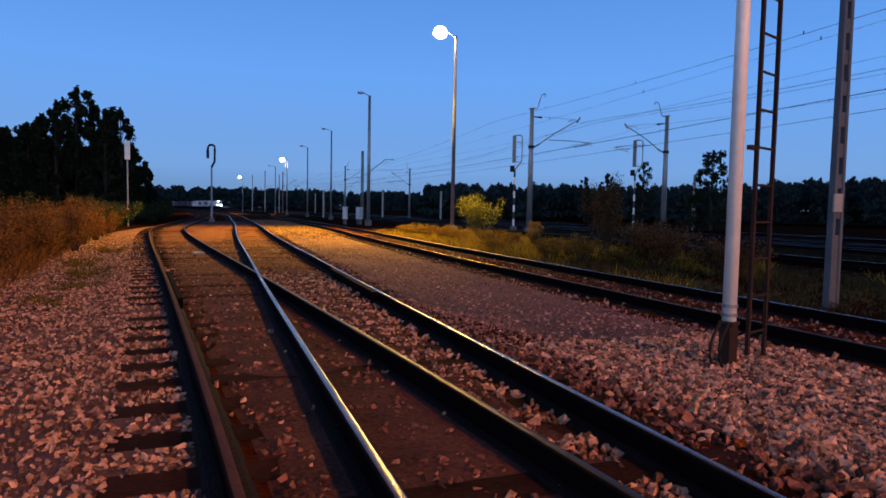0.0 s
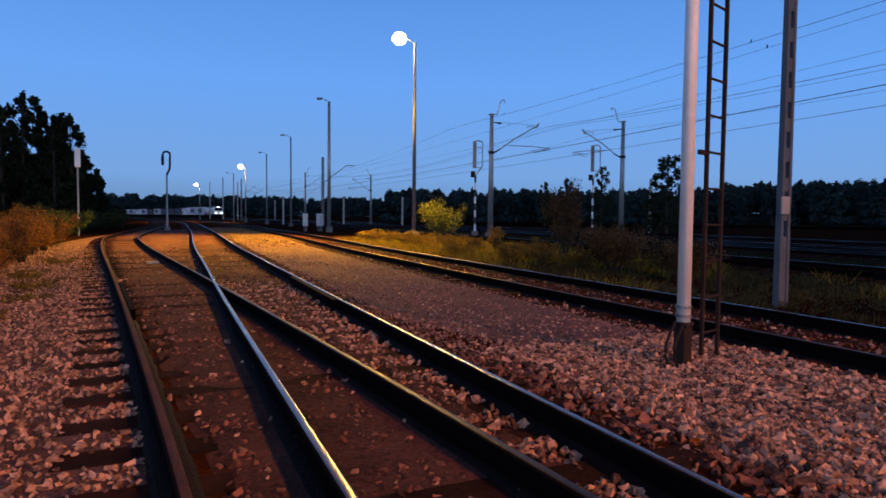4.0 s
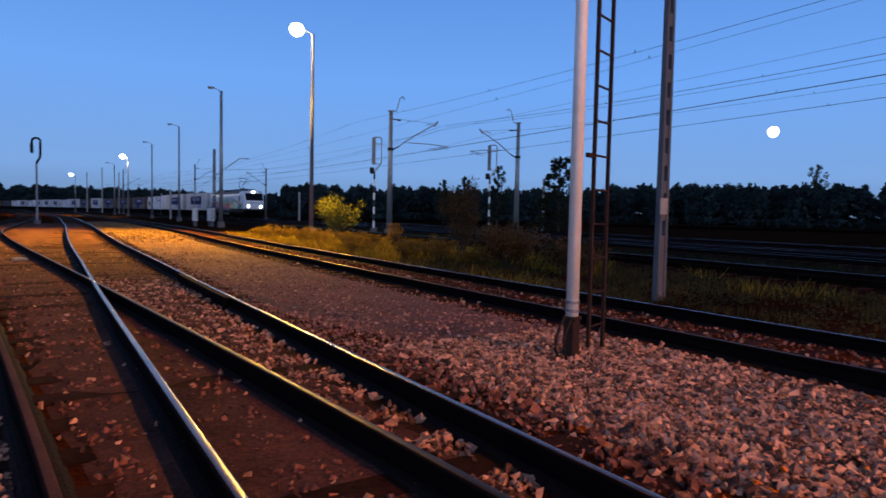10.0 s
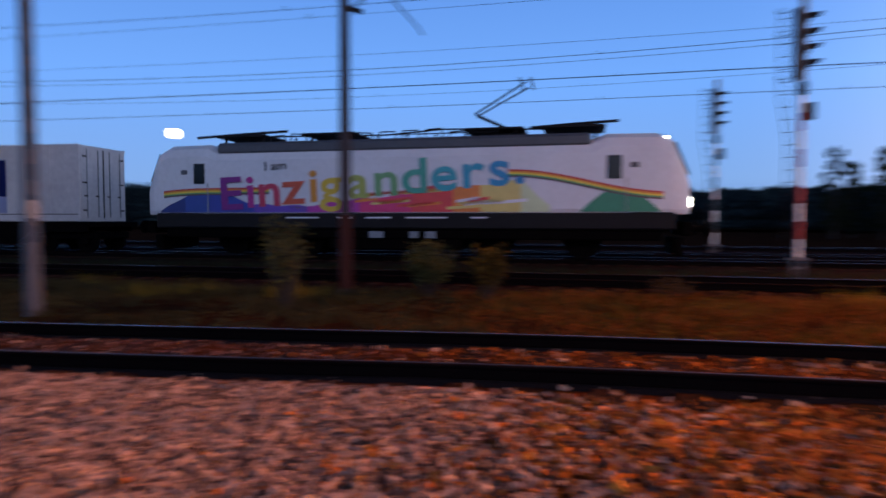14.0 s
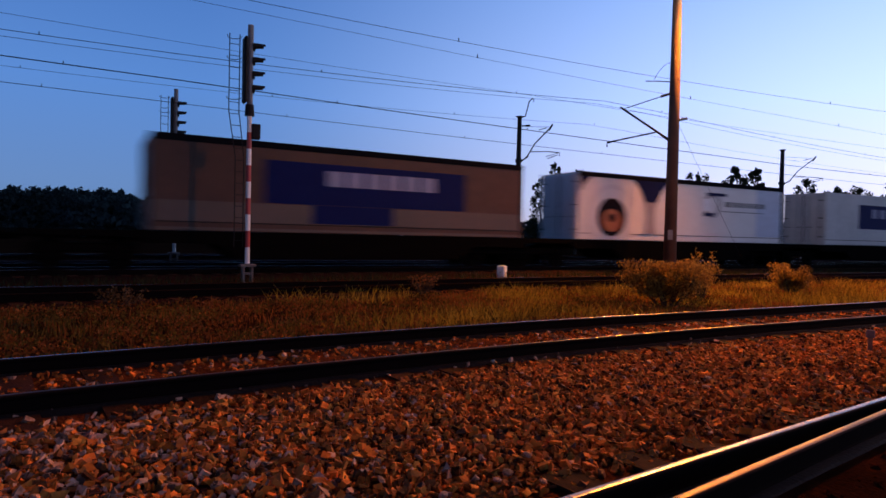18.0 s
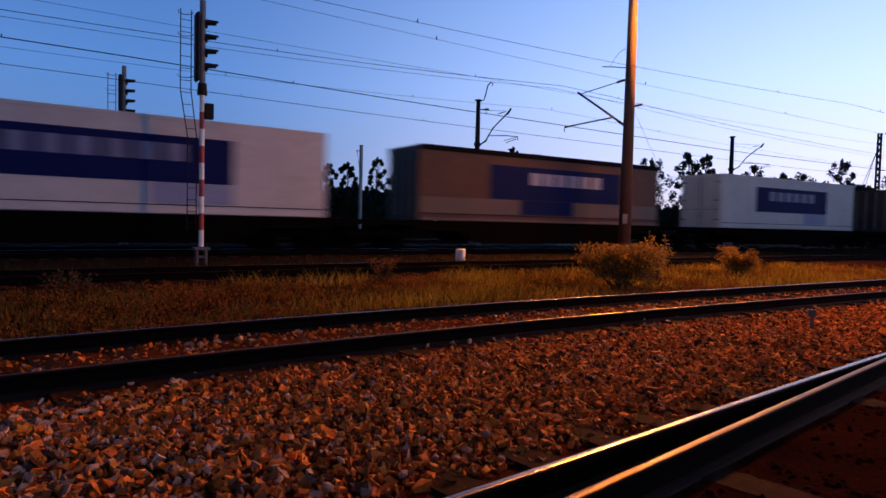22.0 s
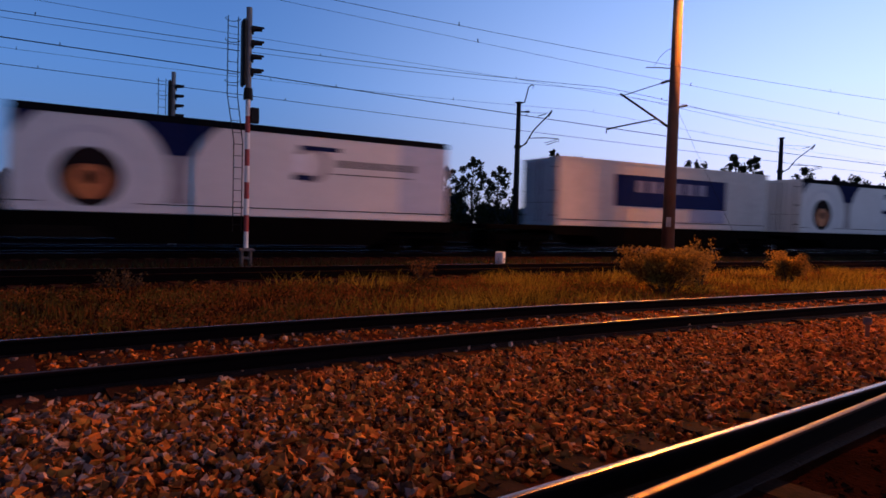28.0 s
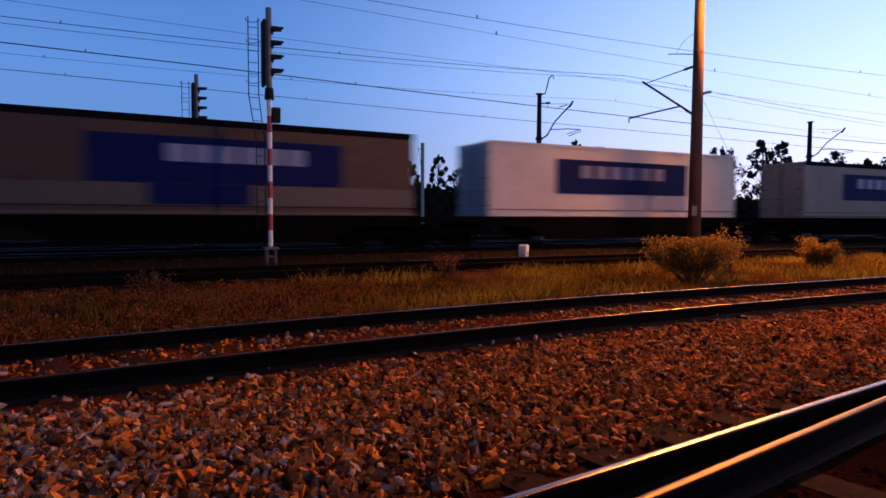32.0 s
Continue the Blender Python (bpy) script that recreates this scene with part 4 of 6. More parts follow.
    part("bracket", tube(bmesh.new(), [(0, 0.1, 7.2), (-1.0, 1.2, 7.15), (-0.3, 0.4, 5.9), (0, 0.1, 5.2)], 0.035), M_DARK, t)
    for x, y, w, h in ((13.1, 57.5, 0.24, 1.5), (14.55, 58.0, 0.44, 1.5)):
        cabinet(x, y, w, h, "pale metal relay cabinet beside the track")
    t = empty("marker_stone", pose(15.96, -16.70, 0, 0, 0, 16), label="short white marker stone beside the main track", category="marker")
    part("stone", box(bmesh.new(), -0.16, 0.16, -0.12, 0.12, -0.1, 0.36, bevel=0.04), M_WHITE, t)
    t = empty("marker_peg", pose(2.80, -10.08, 0, 0, 0, 21), label="small dark metal peg with a flat head in the ballast", category="marker")
    part("stem", box(bmesh.new(), -0.025, 0.025, -0.02, 0.02, -0.1, 0.22), M_RUSTY, t)
    part("plate", box(bmesh.new(), -0.05, 0.05, -0.03, 0.03, 0.18, 0.28, bevel=0.01), M_CONCD, t)
    t = empty("slab", pose(0.15, 18.6, 0, 0, 0, 12), label="pale broken concrete slab lying between the rails", category="slab")
    part("piece", box(bmesh.new(), -0.15, 0.15, -0.12, 0.12, -0.03, 0.07, bevel=0.03), M_CONC, t)
    bm = bmesh.new()
    bmesh.ops.create_uvsphere(bm, u_segments=24, v_segments=16, radius=1500 * math.tan(radians(0.42)))
    a, e = radians(61.5), radians(7.22)
    m = part("moon", bm, M_MOON, None, "full pale moon low in the dusk sky", True)
    m.location = (1500 * math.sin(a) * math.cos(e), 1500 * math.cos(a) * math.cos(e), 1500 * math.sin(e))
    tagged(m, category="moon", kind="structure")


LAMP_NEAR, LAMP_FAR, LAMP_BACK = 56000, 104000, 8400
furniture()


def wires():
    def line(f, z, r, y0=-130, y1=300, step=3.0):
        return tube(bmesh.new(), [(f(y), float(y), z(y)) for y in np.arange(y0, y1, step)], r, 5)

    def slack(top, sag, y0, y1):
        """The height of a wire that hangs between supports at y0 and y1 and so on along the line."""
        def z(y):
            u = ((y - y0) / (y1 - y0)) % 1.0
            return top - sag * 4 * u * (1 - u)
        return z

    def taut(z0, fall, low):
        return lambda y: max(low, z0 - fall * max(0.0, -8.0 - y))
    spans = ((MAIN_2, taut(6.15, 0.013, 5.75), slack(7.78, 0.97, -25.7, 37.5), 0.017, 0.011, "overhead wires above the freight train's track"),
             (MAIN_3, taut(6.15, 0.007, 5.85), slack(7.5, 0.85, -28.7, 36.3), 0.012, 0.007, "overhead wires above the next main track"),
             (MAIN_1, taut(6.28, 0.006, 6.0), slack(7.2, 0.70, -35.0, 37.0), 0.005, 0.007, "overhead wires above the near main track"))
    for f, low, top, r0, r1, lab in spans:
        t = empty("overhead_line", label=lab, category="overhead wire", group="overhead wires")
        part("contact_wire", line(f, low, r0), M_WIRE, t)
        part("messenger_wire", line(f, top, r1), M_WIRE, t)
        for k, y in enumerate(np.arange(-46, 50, 8.4)):
            for z, dx in ((low, 0.0), (top, 0.6)):
                q = (f(y + dx), float(y + dx), z(y + dx))
                part("dropper_clamp", box(bmesh.new(), q[0] - 0.01, q[0] + 0.01, q[1] - 0.012, q[1] + 0.012, q[2] - 0.01, q[2] + 0.09), M_WIRE, t)
    t = empty("overhead_line", label="second slack messenger wire beside the freight track's own", category="overhead wire", group="overhead wires")
    part("messenger_wire", line(beside(MAIN_2, 0.5), slack(7.74, 1.0, -25.7, 37.5), 0.008), M_WIRE, t)
    t = empty("earth_wire", label="thin earth wire along the mast tops", category="overhead wire", group="overhead wires")
    part("wire", line(beside(MAIN_2, 8.2), slack(9.68, 0.12, -28.7, 36.3), 0.009), M_WIRE, t)


wires()


# ---------------------------------------------------------------- the freight train
NOSE = [(-4, 414), (0, 321.7), (4, 228), (8, 134.5), (10, 88.0), (11, 64.6), (12, 40.9), (13, 17.2), (13.5, 5.6), (14, -5.9), (14.5, -17.3), (15, -28.4), (15.5, -39.05), (16.5, -60.35), (18, -92.3), (20, -135.0), (22, -177.9), (24, -220.95), (26, -264.1), (28, -307.45), (30, -350.95), (32, -394.6), (36, -482)]
nose_at = spline(NOSE)
MAIN_Y = np.linspace(-419, 759, 4713)
MAIN_X = np.array([MAIN_2(v) for v in MAIN_Y])
MAIN_S = np.concatenate([[0], np.cumsum(np.hypot(np.diff(MAIN_X), np.diff(MAIN_Y)))])
MAIN_S -= np.interp(0, MAIN_Y, MAIN_S)


def on_main(s):
    """The point of the freight track s metres along it, 0 being abreast of the camera."""
    y = float(np.interp(s, MAIN_S, MAIN_Y))
    return MAIN_2(y), y


def vehicle_rows(back, length):
    """Poses of a vehicle whose front is so many metres behind the train's nose."""
    rows = []
    for t in [0, 2, 4, 6, 8, 9, 10, 11, 12, 12.5, 13, 13.5, 14, 14.5, 15, 15.5, 16, 17, 18, 20, 22, 24, 26, 28, 30, 32]:
        s = nose_at(t) + back
        (x, y), (x2, y2) = on_main(s), on_main(s + length)
        rows.append((t, pose(x, y, RAIL, 0, 0, -math.degrees(math.atan2(x2 - x, y2 - y)))))
    return rows


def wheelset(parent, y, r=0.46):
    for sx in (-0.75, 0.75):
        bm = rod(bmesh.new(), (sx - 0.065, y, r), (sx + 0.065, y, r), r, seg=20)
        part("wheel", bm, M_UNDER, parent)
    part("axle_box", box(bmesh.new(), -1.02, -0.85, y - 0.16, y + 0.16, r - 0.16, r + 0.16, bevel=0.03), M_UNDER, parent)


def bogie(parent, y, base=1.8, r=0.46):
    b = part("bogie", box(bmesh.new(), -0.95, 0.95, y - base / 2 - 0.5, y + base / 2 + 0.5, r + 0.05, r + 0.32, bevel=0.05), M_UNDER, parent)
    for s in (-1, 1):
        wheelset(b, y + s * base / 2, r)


def box_unit(kind):
    """A semi-trailer or container body 13.66 m long; the near side is -x; its front at y = 0."""
    L, W, z0, z1 = 13.66, 1.27, 1.19, 4.09
    names = {"w": ("container", "pale grey box container with a deep blue lettered panel", M_BOXW), "b": ("curtain_trailer", "dull brown curtain trailer with a dark blue lettered panel", M_BOXB), "t": ("container", "dusty pinkish-grey box container with a deep blue lettered panel", M_BOXT), "e": ("refrigerated_trailer", "white refrigerated trailer printed with a large round eye", M_BOXE)}
    nm, lab, mat = names[kind]
    t = empty(nm, label=lab, category="container" if kind in "wt" else "trailer", group="boxes on the freight train")
    part("body", box(bmesh.new(), -W, W, 0, L, z0, z1, bevel=0.02), mat, t)
    for sx in (-W - 0.02, W - 0.01):
        part("bottom_rail", box(bmesh.new(), sx, sx + 0.03, 0.0, L, z0 + 0.02, z0 + 0.12), mat if kind not in "bt" else M_TAN, t)
        part("lower_seam", box(bmesh.new(), sx + 0.005, sx + 0.025, 0.05, L - 0.05, z0 + 0.26, z0 + 0.29), M_DARK, t)
        part("top_rail", box(bmesh.new(), sx, sx + 0.03, 0.0, L, z1 - (0.09 if kind == "w" else 0.19), z1 + 0.02), M_TOPRAIL if kind != "w" else M_BOXW, t)
    for y in np.linspace(0.02, L - 0.06, 12 if kind != "e" else 4):
        part("side_post", box(bmesh.new(), -W - 0.012, -W + 0.01, y, y + 0.045, z0 + 0.1, z1 - 0.1), mat, t)
    # end doors
    for y0, s in ((L, 1), (0.0, -1)):
        for dx in (-0.62, 0.62):
            part("door", box(bmesh.new(), dx - 0.58, dx + 0.58, y0 - 0.02, y0 + 0.02, z0 + 0.12, z1 - 0.12), mat, t)
            for k in (-0.3, 0.3):
                part("lock_bar", rod(bmesh.new(), (dx + k, y0 + s * 0.045, z0 + 0.15), (dx + k, y0 + s * 0.045, z1 - 0.15), 0.022, seg=6), M_GREY, t)
                part("bar_handle", box(bmesh.new(), dx + k - 0.16, dx + k + 0.02, y0 + s * 0.05 - 0.01, y0 + s * 0.05 + 0.01, z0 + 0.95, z0 + 1.0), M_DARK, t)
            for zz in (z0 + 0.4, z0 + 1.45, z1 - 0.45):
                part("hinge", box(bmesh.new(), math.copysign(1.02, dx) - 0.12, math.copysign(1.02, dx) + 0.12, y0 + s * 0.03 - 0.01, y0 + s * 0.03 + 0.01, zz, zz + 0.06), M_DARK, t)
        part("door_gap", box(bmesh.new(), -0.03, 0.03, y0 - 0.022, y0 + 0.022, z0 + 0.12, z1 - 0.12), M_DARK, t)
    x = -W - 0.016
    if kind in "wbt":
        a, b = (3.2, 10.5) if kind in "wt" else (2.7, 10.3)
        panel = part("printed_panel", box(bmesh.new(), x, x + 0.01, a, b, z0 + 0.95, z0 + 2.35), M_BLUE, t, "deep blue panel with pale lettering bars")
        for i, k in enumerate((0.17, 0.265, 0.36, 0.455, 0.55, 0.645) if kind == "b" else (0.2, 0.31, 0.42, 0.53, 0.64, 0.75)):
            y = a + (b - a) * k
            bm = box(bmesh.new(), x - 0.006, x + 0.002, y, y + (b - a) * 0.075, z0 + 1.60, z0 + 2.12)
            part("lettering_bar", bm, M_FAINT if kind != "w" else M_DIMBLUE, panel)
        if kind != "b":
            part("lower_panel", box(bmesh.new(), x - 0.004, x + 0.01, 3.2, 5.7, z0 + 0.32, z0 + 0.94), M_FAINT, t, "dull blue panel low on the side")
        else:
            part("lower_band", box(bmesh.new(), -W - 0.014, -W, 0.06, L - 0.06, z0 + 0.30, z0 + 0.93), M_TAN, t, "tan lower band of the curtain")
            part("lower_panel", box(bmesh.new(), x - 0.004, x + 0.01, 5.7, 8.7, z0 + 0.32, z0 + 0.94), M_BLUE, t, "dark blue panel low on the curtain")
        part("small_print", box(bmesh.new(), x - 0.004, x + 0.002, a + 1.6, b - 2.2, z0 + 1.2, z0 + 1.32), M_BLUE, panel)
    else:
        def disc(name, y, z, r, mat, px, squash=1.0, cut=None, lab=""):
            bm = bmesh.new()
            ring = []
            for k in range(40):
                u = 2 * math.pi * k / 40
                ring.append(bm.verts.new((px, y + r * squash * math.cos(u), min(max(z + r * math.sin(u), z0 + 0.13), z1 - 0.1))))
            f = bm.faces.new(ring)
            bmesh.ops.triangulate(bm, faces=[f])
            part(name, bm, mat, t, lab)
        zc, R = z0 + 1.0, 2.1
        arm = lambda zz: math.sqrt(max(0.0, R * R - (zz - zc) ** 2))
        for name, lo, hi, m, lab in (("dark_print", zc + 0.75, z1 - 0.1, M_NAVY, "navy blue wedge between two round shapes"), ("stem_print", z0 + 0.32, zc + 0.75, M_STEM, "grey-brown stem below the wedge")):
            bm = bmesh.new()
            zs = np.linspace(lo, hi, 9)
            a = [bm.verts.new((x, 11.75 - arm(zz), zz)) for zz in zs]
            b = [bm.verts.new((x, 7.05 + arm(zz), zz)) for zz in zs]
            for i in range(8):
                bm.faces.new((a[i], a[i + 1], b[i + 1], b[i]))
            part(name, bm, m, t, lab)
        bm = bmesh.new()
        ys = np.linspace(11.75 + 0.25, L - 0.08, 8)
        a = [bm.verts.new((x, yy, min(z1 - 0.13, zc + math.sqrt(max(0.0, R * R - (yy - 11.75) ** 2))))) for yy in ys]
        b = [bm.verts.new((x, yy, z1 - 0.12)) for yy in ys]
        for i in range(7):
            bm.faces.new((a[i], a[i + 1], b[i + 1], b[i]))
        part("dark_corner", bm, M_NAVY, t, "navy blue corner above the round shape")
        disc("pale_ring", 11.75, zc, 1.45, M_RING, x - 0.002)
        disc("white_ring", 11.75, zc, 1.25, M_BOXE, x - 0.004)
        disc("dark_iris", 11.75, zc, 0.84, M_IRIS, x - 0.006)
        disc("orange_pupil", 11.75, zc - 0.14, 0.50, M_ORANGE, x - 0.008, 1.05)
        disc("dark_pupil", 11.75, zc - 0.02, 0.20, M_IRIS, x - 0.010)
        disc("round_mark", 5.3, z0 + 1.8, 0.62, M_STEM, x - 0.002)
        disc("round_mark", 5.3, z0 + 1.8, 0.40, M_BOXE, x - 0.003)
        part("blue_end_panel", box(bmesh.new(), x, x + 0.008, 0.06, 2.0, z0 + 0.32, z1 - 0.12), M_PALEBLUE, t, "pale blue end panel")
        part("mark_bar", box(bmesh.new(), x - 0.004, x + 0.004, 4.3, 5.7, z0 + 2.25, z0 + 2.4), M_NAVY, t)
        part("mark_bar", box(bmesh.new(), x - 0.004, x + 0.004, 5.2, 5.9, z0 + 1.25, z0 + 1.42), M_NAVY, t)
        part("mark_bar", box(bmesh.new(), x - 0.004, x + 0.004, 5.5, 5.9, z0 + 1.5, z0 + 2.1), M_PALE, t)
        for k in range(6):
            part("lettering_bar", box(bmesh.new(), x - 0.004, x + 0.004, 1.4 + k * 0.52, 1.4 + k * 0.52 + 0.36, z0 + 1.75, z0 + 2.0), M_LOCOG, t)
        part("small_print", box(bmesh.new(), x - 0.004, x + 0.004, 1.5, 4.6, z0 + 1.5, z0 + 1.54), M_LOCOG, t)
    return t


def flat_wagon(pitch):
    t = empty("flat_wagon", label="low dark intermodal wagon carrying one box", category="wagon", group="wagons of the freight train")
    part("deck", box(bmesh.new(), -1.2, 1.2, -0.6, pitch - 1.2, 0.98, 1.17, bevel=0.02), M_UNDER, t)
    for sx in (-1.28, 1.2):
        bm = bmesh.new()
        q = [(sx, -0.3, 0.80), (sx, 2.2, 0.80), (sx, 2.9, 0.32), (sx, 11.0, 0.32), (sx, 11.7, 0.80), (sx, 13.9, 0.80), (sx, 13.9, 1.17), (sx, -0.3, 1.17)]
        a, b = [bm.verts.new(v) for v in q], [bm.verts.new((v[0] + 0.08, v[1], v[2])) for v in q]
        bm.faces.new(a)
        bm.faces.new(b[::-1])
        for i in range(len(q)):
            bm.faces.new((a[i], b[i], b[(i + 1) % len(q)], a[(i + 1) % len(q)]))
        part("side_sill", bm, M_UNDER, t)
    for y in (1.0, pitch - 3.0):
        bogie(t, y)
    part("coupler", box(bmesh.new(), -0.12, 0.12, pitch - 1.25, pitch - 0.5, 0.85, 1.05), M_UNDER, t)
    return t


def locomotive():
    t = empty("electric_locomotive", label="white electric locomotive with a rainbow stripe and bright coloured print", category="locomotive")
    L = 18.98
    # body lofted from cross-sections: (distance from nose, half width, top, bottom)
    secs = [(0.10, 1.08, 2.0, 1.24), (0.14, 1.26, 2.34, 1.20), (0.40, 1.38, 3.02, 1.20), (0.64, 1.43, 3.48, 1.22), (1.05, 1.46, 3.68, 1.24), (2.6, 1.49, 3.70, 1.24), (3.0, 1.49, 3.54, 1.24)]
    allsec = secs + [(L - d, w, zt, zb) for d, w, zt, zb in reversed(secs)]
    bm = bmesh.new()
    rings = []
    for y, w, zt, zb in allsec:
        sh = min(0.45, (zt - zb) * 0.25)
        pr = [(-w * 0.97, zb), (-w, zb + 0.12), (-w, zt - sh), (-w + 0.10, zt - 0.16), (-w + 0.38, zt), (w - 0.38, zt), (w - 0.10, zt - 0.16), (w, zt - sh), (w, zb + 0.12), (w * 0.97, zb)]
        rings.append([bm.verts.new((px, y, pz)) for px, pz in pr])
    for a, b in zip(rings, rings[1:]):
        for i in range(10):
            bm.faces.new((a[i], a[(i + 1) % 10], b[(i + 1) % 10], b[i]))
    bm.faces.new(rings[0][::-1])
    bm.faces.new(rings[-1])
    body = part("body", bm, M_LOCOW, t)
    part("roof_panel", box(bmesh.new(), -1.46, 1.46, 3.02, L - 3.02, 3.30, 3.72, bevel=0.10), M_LOCOG, t, "dark grey roof shroud")
    part("skirt", box(bmesh.new(), -1.47, 1.47, 0.55, L - 0.55, 0.72, 1.25, bevel=0.04), M_DARK, t, "dark skirt below the print")
    part("underframe", box(bmesh.new(), -1.38, 1.38, 0.9, L - 0.9, 0.62, 0.94, bevel=0.05), M_UNDER, t)
    for y, w in ((6.3, 0.5), (7.6, 1.4), (9.5, 0.9), (10.9, 0.5), (12.1, 1.2)):
        part("data_bar", box(bmesh.new(), -1.478, -1.468, y, y + w, 1.06, 1.11), M_PALE, t)
    for y, w in ((8.0, 0.35), (8.6, 0.3), (9.8, 0.5)):
        part("equipment_cover", box(bmesh.new(), -1.40, -1.36, y, y + w, 0.66, 0.88), M_GREY, t)
    part("transformer_case", box(bmesh.new(), -1.30, 1.30, 7.2, 11.8, 0.25, 0.65, bevel=0.05), M_UNDER, t)
    for y in (4.75, L - 4.75):
        bogie(t, y, 2.9, 0.62)
    for end, s in ((0.0, 1), (L, -1)):
        e = lambda d: end + s * d
        lo, hi = sorted((e(0.02), e(0.35)))
        part("bumper_beam", box(bmesh.new(), -1.30, 1.30, lo, hi, 0.78, 1.22, bevel=0.05), M_UNDER, t)
        part("plough", box(bmesh.new(), -1.15, 1.15, *sorted((e(0.25), e(0.55))), 0.18, 0.72, bevel=0.04), M_UNDER, t)
        for sx in (-0.87, 0.87):
            bf = rod(bmesh.new(), (sx, e(0.1), 1.0), (sx, e(-0.35), 1.0), 0.10, seg=12)
            rod(bf, (sx, e(-0.35), 1.0), (sx, e(-0.42), 1.0), 0.24, seg=16)
            part("buffer", bf, M_UNDER, t)
        # windscreen
        bm = bmesh.new()
        q = [(-1.16, e(0.17), 2.40), (1.16, e(0.17), 2.40), (1.20, e(0.59), 3.38), (-1.20, e(0.59), 3.38)]
        q2 = [(a, b - s * 0.05, c + 0.02) for a, b, c in q]
        A, B = [bm.verts.new(v) for v in q], [bm.verts.new(v) for v in q2]
        bm.faces.new(B)
        for i in range(4):
            bm.faces.new((A[i], A[(i + 1) % 4], B[(i + 1) % 4], B[i]))
        part("windscreen", bm, M_GLASS, t, "dark raked windscreen")
        for sx in (-1, 1):
            part("wiper", rod(bmesh.new(), (sx * 0.2, e(0.10), 2.42), (sx * 0.5, e(0.34), 3.0), 0.02), M_DARK, t)
            yb = e(2.35)
            part("door", box(bmesh.new(), sx * 1.488 - 0.005, sx * 1.488 + 0.005, yb - 0.30, yb + 0.30, 1.27, 3.1), M_LOCOW, t)
            part("side_window", box(bmesh.new(), sx * 1.50 - 0.012, sx * 1.50 + 0.012, yb - 0.22, yb + 0.22, 2.28, 3.0, bevel=0.01), M_GLASS, t)
            part("grab_rail", rod(bmesh.new(), (sx * 1.54, yb - 0.36, 1.2), (sx * 1.54, yb - 0.36, 2.3), 0.018), M_GREY, t)
            mirror_y = e(1.75)
            part("camera_pod", box(bmesh.new(), sx * 1.49 - 0.06, sx * 1.49 + 0.06, mirror_y - 0.12, mirror_y + 0.12, 2.62, 2.78, bevel=0.03), M_LOCOG, t)
            lit = end == 0.0
            hl = part("headlight", rod(bmesh.new(), (sx * 0.86, e(0.25), 1.82), (sx * 0.86, e(0.06), 1.82), 0.15, 0.14, 18), M_HEADLIGHT if lit else M_GLASS, t, "bright round headlight" if lit else "dark tail lamp")
            part("lamp_rim", rod(bmesh.new(), (sx * 0.86, e(0.25), 1.82), (sx * 0.86, e(0.08), 1.82), 0.20, 0.19, 18), M_LOCOG, hl)
        part("top_light", rod(bmesh.new(), (0, e(0.9), 3.58), (0, e(0.62), 3.58), 0.14, 0.13, 16), M_HEADLIGHT if end == 0.0 else M_GLASS, t, "bright upper headlight" if end == 0.0 else "dark upper lamp")
        part("nose_band", box(bmesh.new(), -1.06, 1.06, *sorted((e(0.10), e(0.20))), 2.02, 2.10), M_LOCOG, t)
    # roof gear
    for y in (3.6, 6.2, 12.0, L - 3.6):
        part("folded_pantograph" if y not in (6.2,) else "roof_case", box(bmesh.new(), -0.85, 0.85, y - 1.0, y + 1.0, 3.98, 4.06, bevel=0.02), M_DARK, t)
        for sx in (-0.6, 0.6):
            for dy in (-0.7, 0.7):
                part("insulator", insulator(bmesh.new(), (sx, y + dy, 3.60), (sx, y + dy, 3.98)), M_DARK, t)
    part("bus_bar", tube(bmesh.new(), [(-0.3, 4.5, 4.02), (-0.3, 8.0, 4.12), (-0.3, 10.0, 3.98), (-0.3, 15.0, 4.05)], 0.03), M_DARK, t)
    for y in np.linspace(7.2, 14.5, 8):
        part("roof_insulator", insulator(bmesh.new(), (-0.3, y, 3.6), (-0.3, y, 3.98)), M_DARK, t)
    rg = random.Random(8)
    for k in range(12):
        y = 5.4 + k * 0.82
        z = 3.97 + rg.uniform(0.0, 0.12)
        part("roof_conduit", tube(bmesh.new(), [(-0.75, y, 3.62), (-0.75, y + 0.1, z), (-0.75, y + 0.62, z + rg.uniform(-0.05, 0.05)), (-0.75, y + 0.7, 3.62)], 0.028), M_DARK, t)
    for y0, y1 in ((2.2, 5.0), (13.6, 17.2)):
        part("pantograph_tube", tube(bmesh.new(), [(-0.7, y0, 4.16), (-0.7, (y0 + y1) / 2, 4.10), (-0.7, y1, 4.02)], 0.05), M_DARK, t)
    part("roof_rail", tube(bmesh.new(), [(-0.9, 6.0, 3.9), (-0.9, 10.8, 3.9)], 0.02), M_DARK, t)
    # raised pantograph
    pan = part("pantograph_frame", box(bmesh.new(), -0.6, 0.6, 5.1, 6.6, 4.06, 4.12), M_DARK, t, "raised single-arm pantograph")
    bm = bmesh.new()
    for sx in (-0.12, 0.12):
        tube(bm, [(sx, 5.3, 4.12), (sx * 2, 6.9, 4.85)], 0.04)
        tube(bm, [(sx * 2, 6.9, 4.85), (sx * 4, 5.15, 5.82)], 0.03)
    part("arm", bm, M_DARK, pan)
    bm = tube(bmesh.new(), [(-0.8, 5.0, 5.80), (-0.55, 5.0, 5.93), (0.55, 5.0, 5.80), (0.8, 5.0, 5.80)], 0.03)
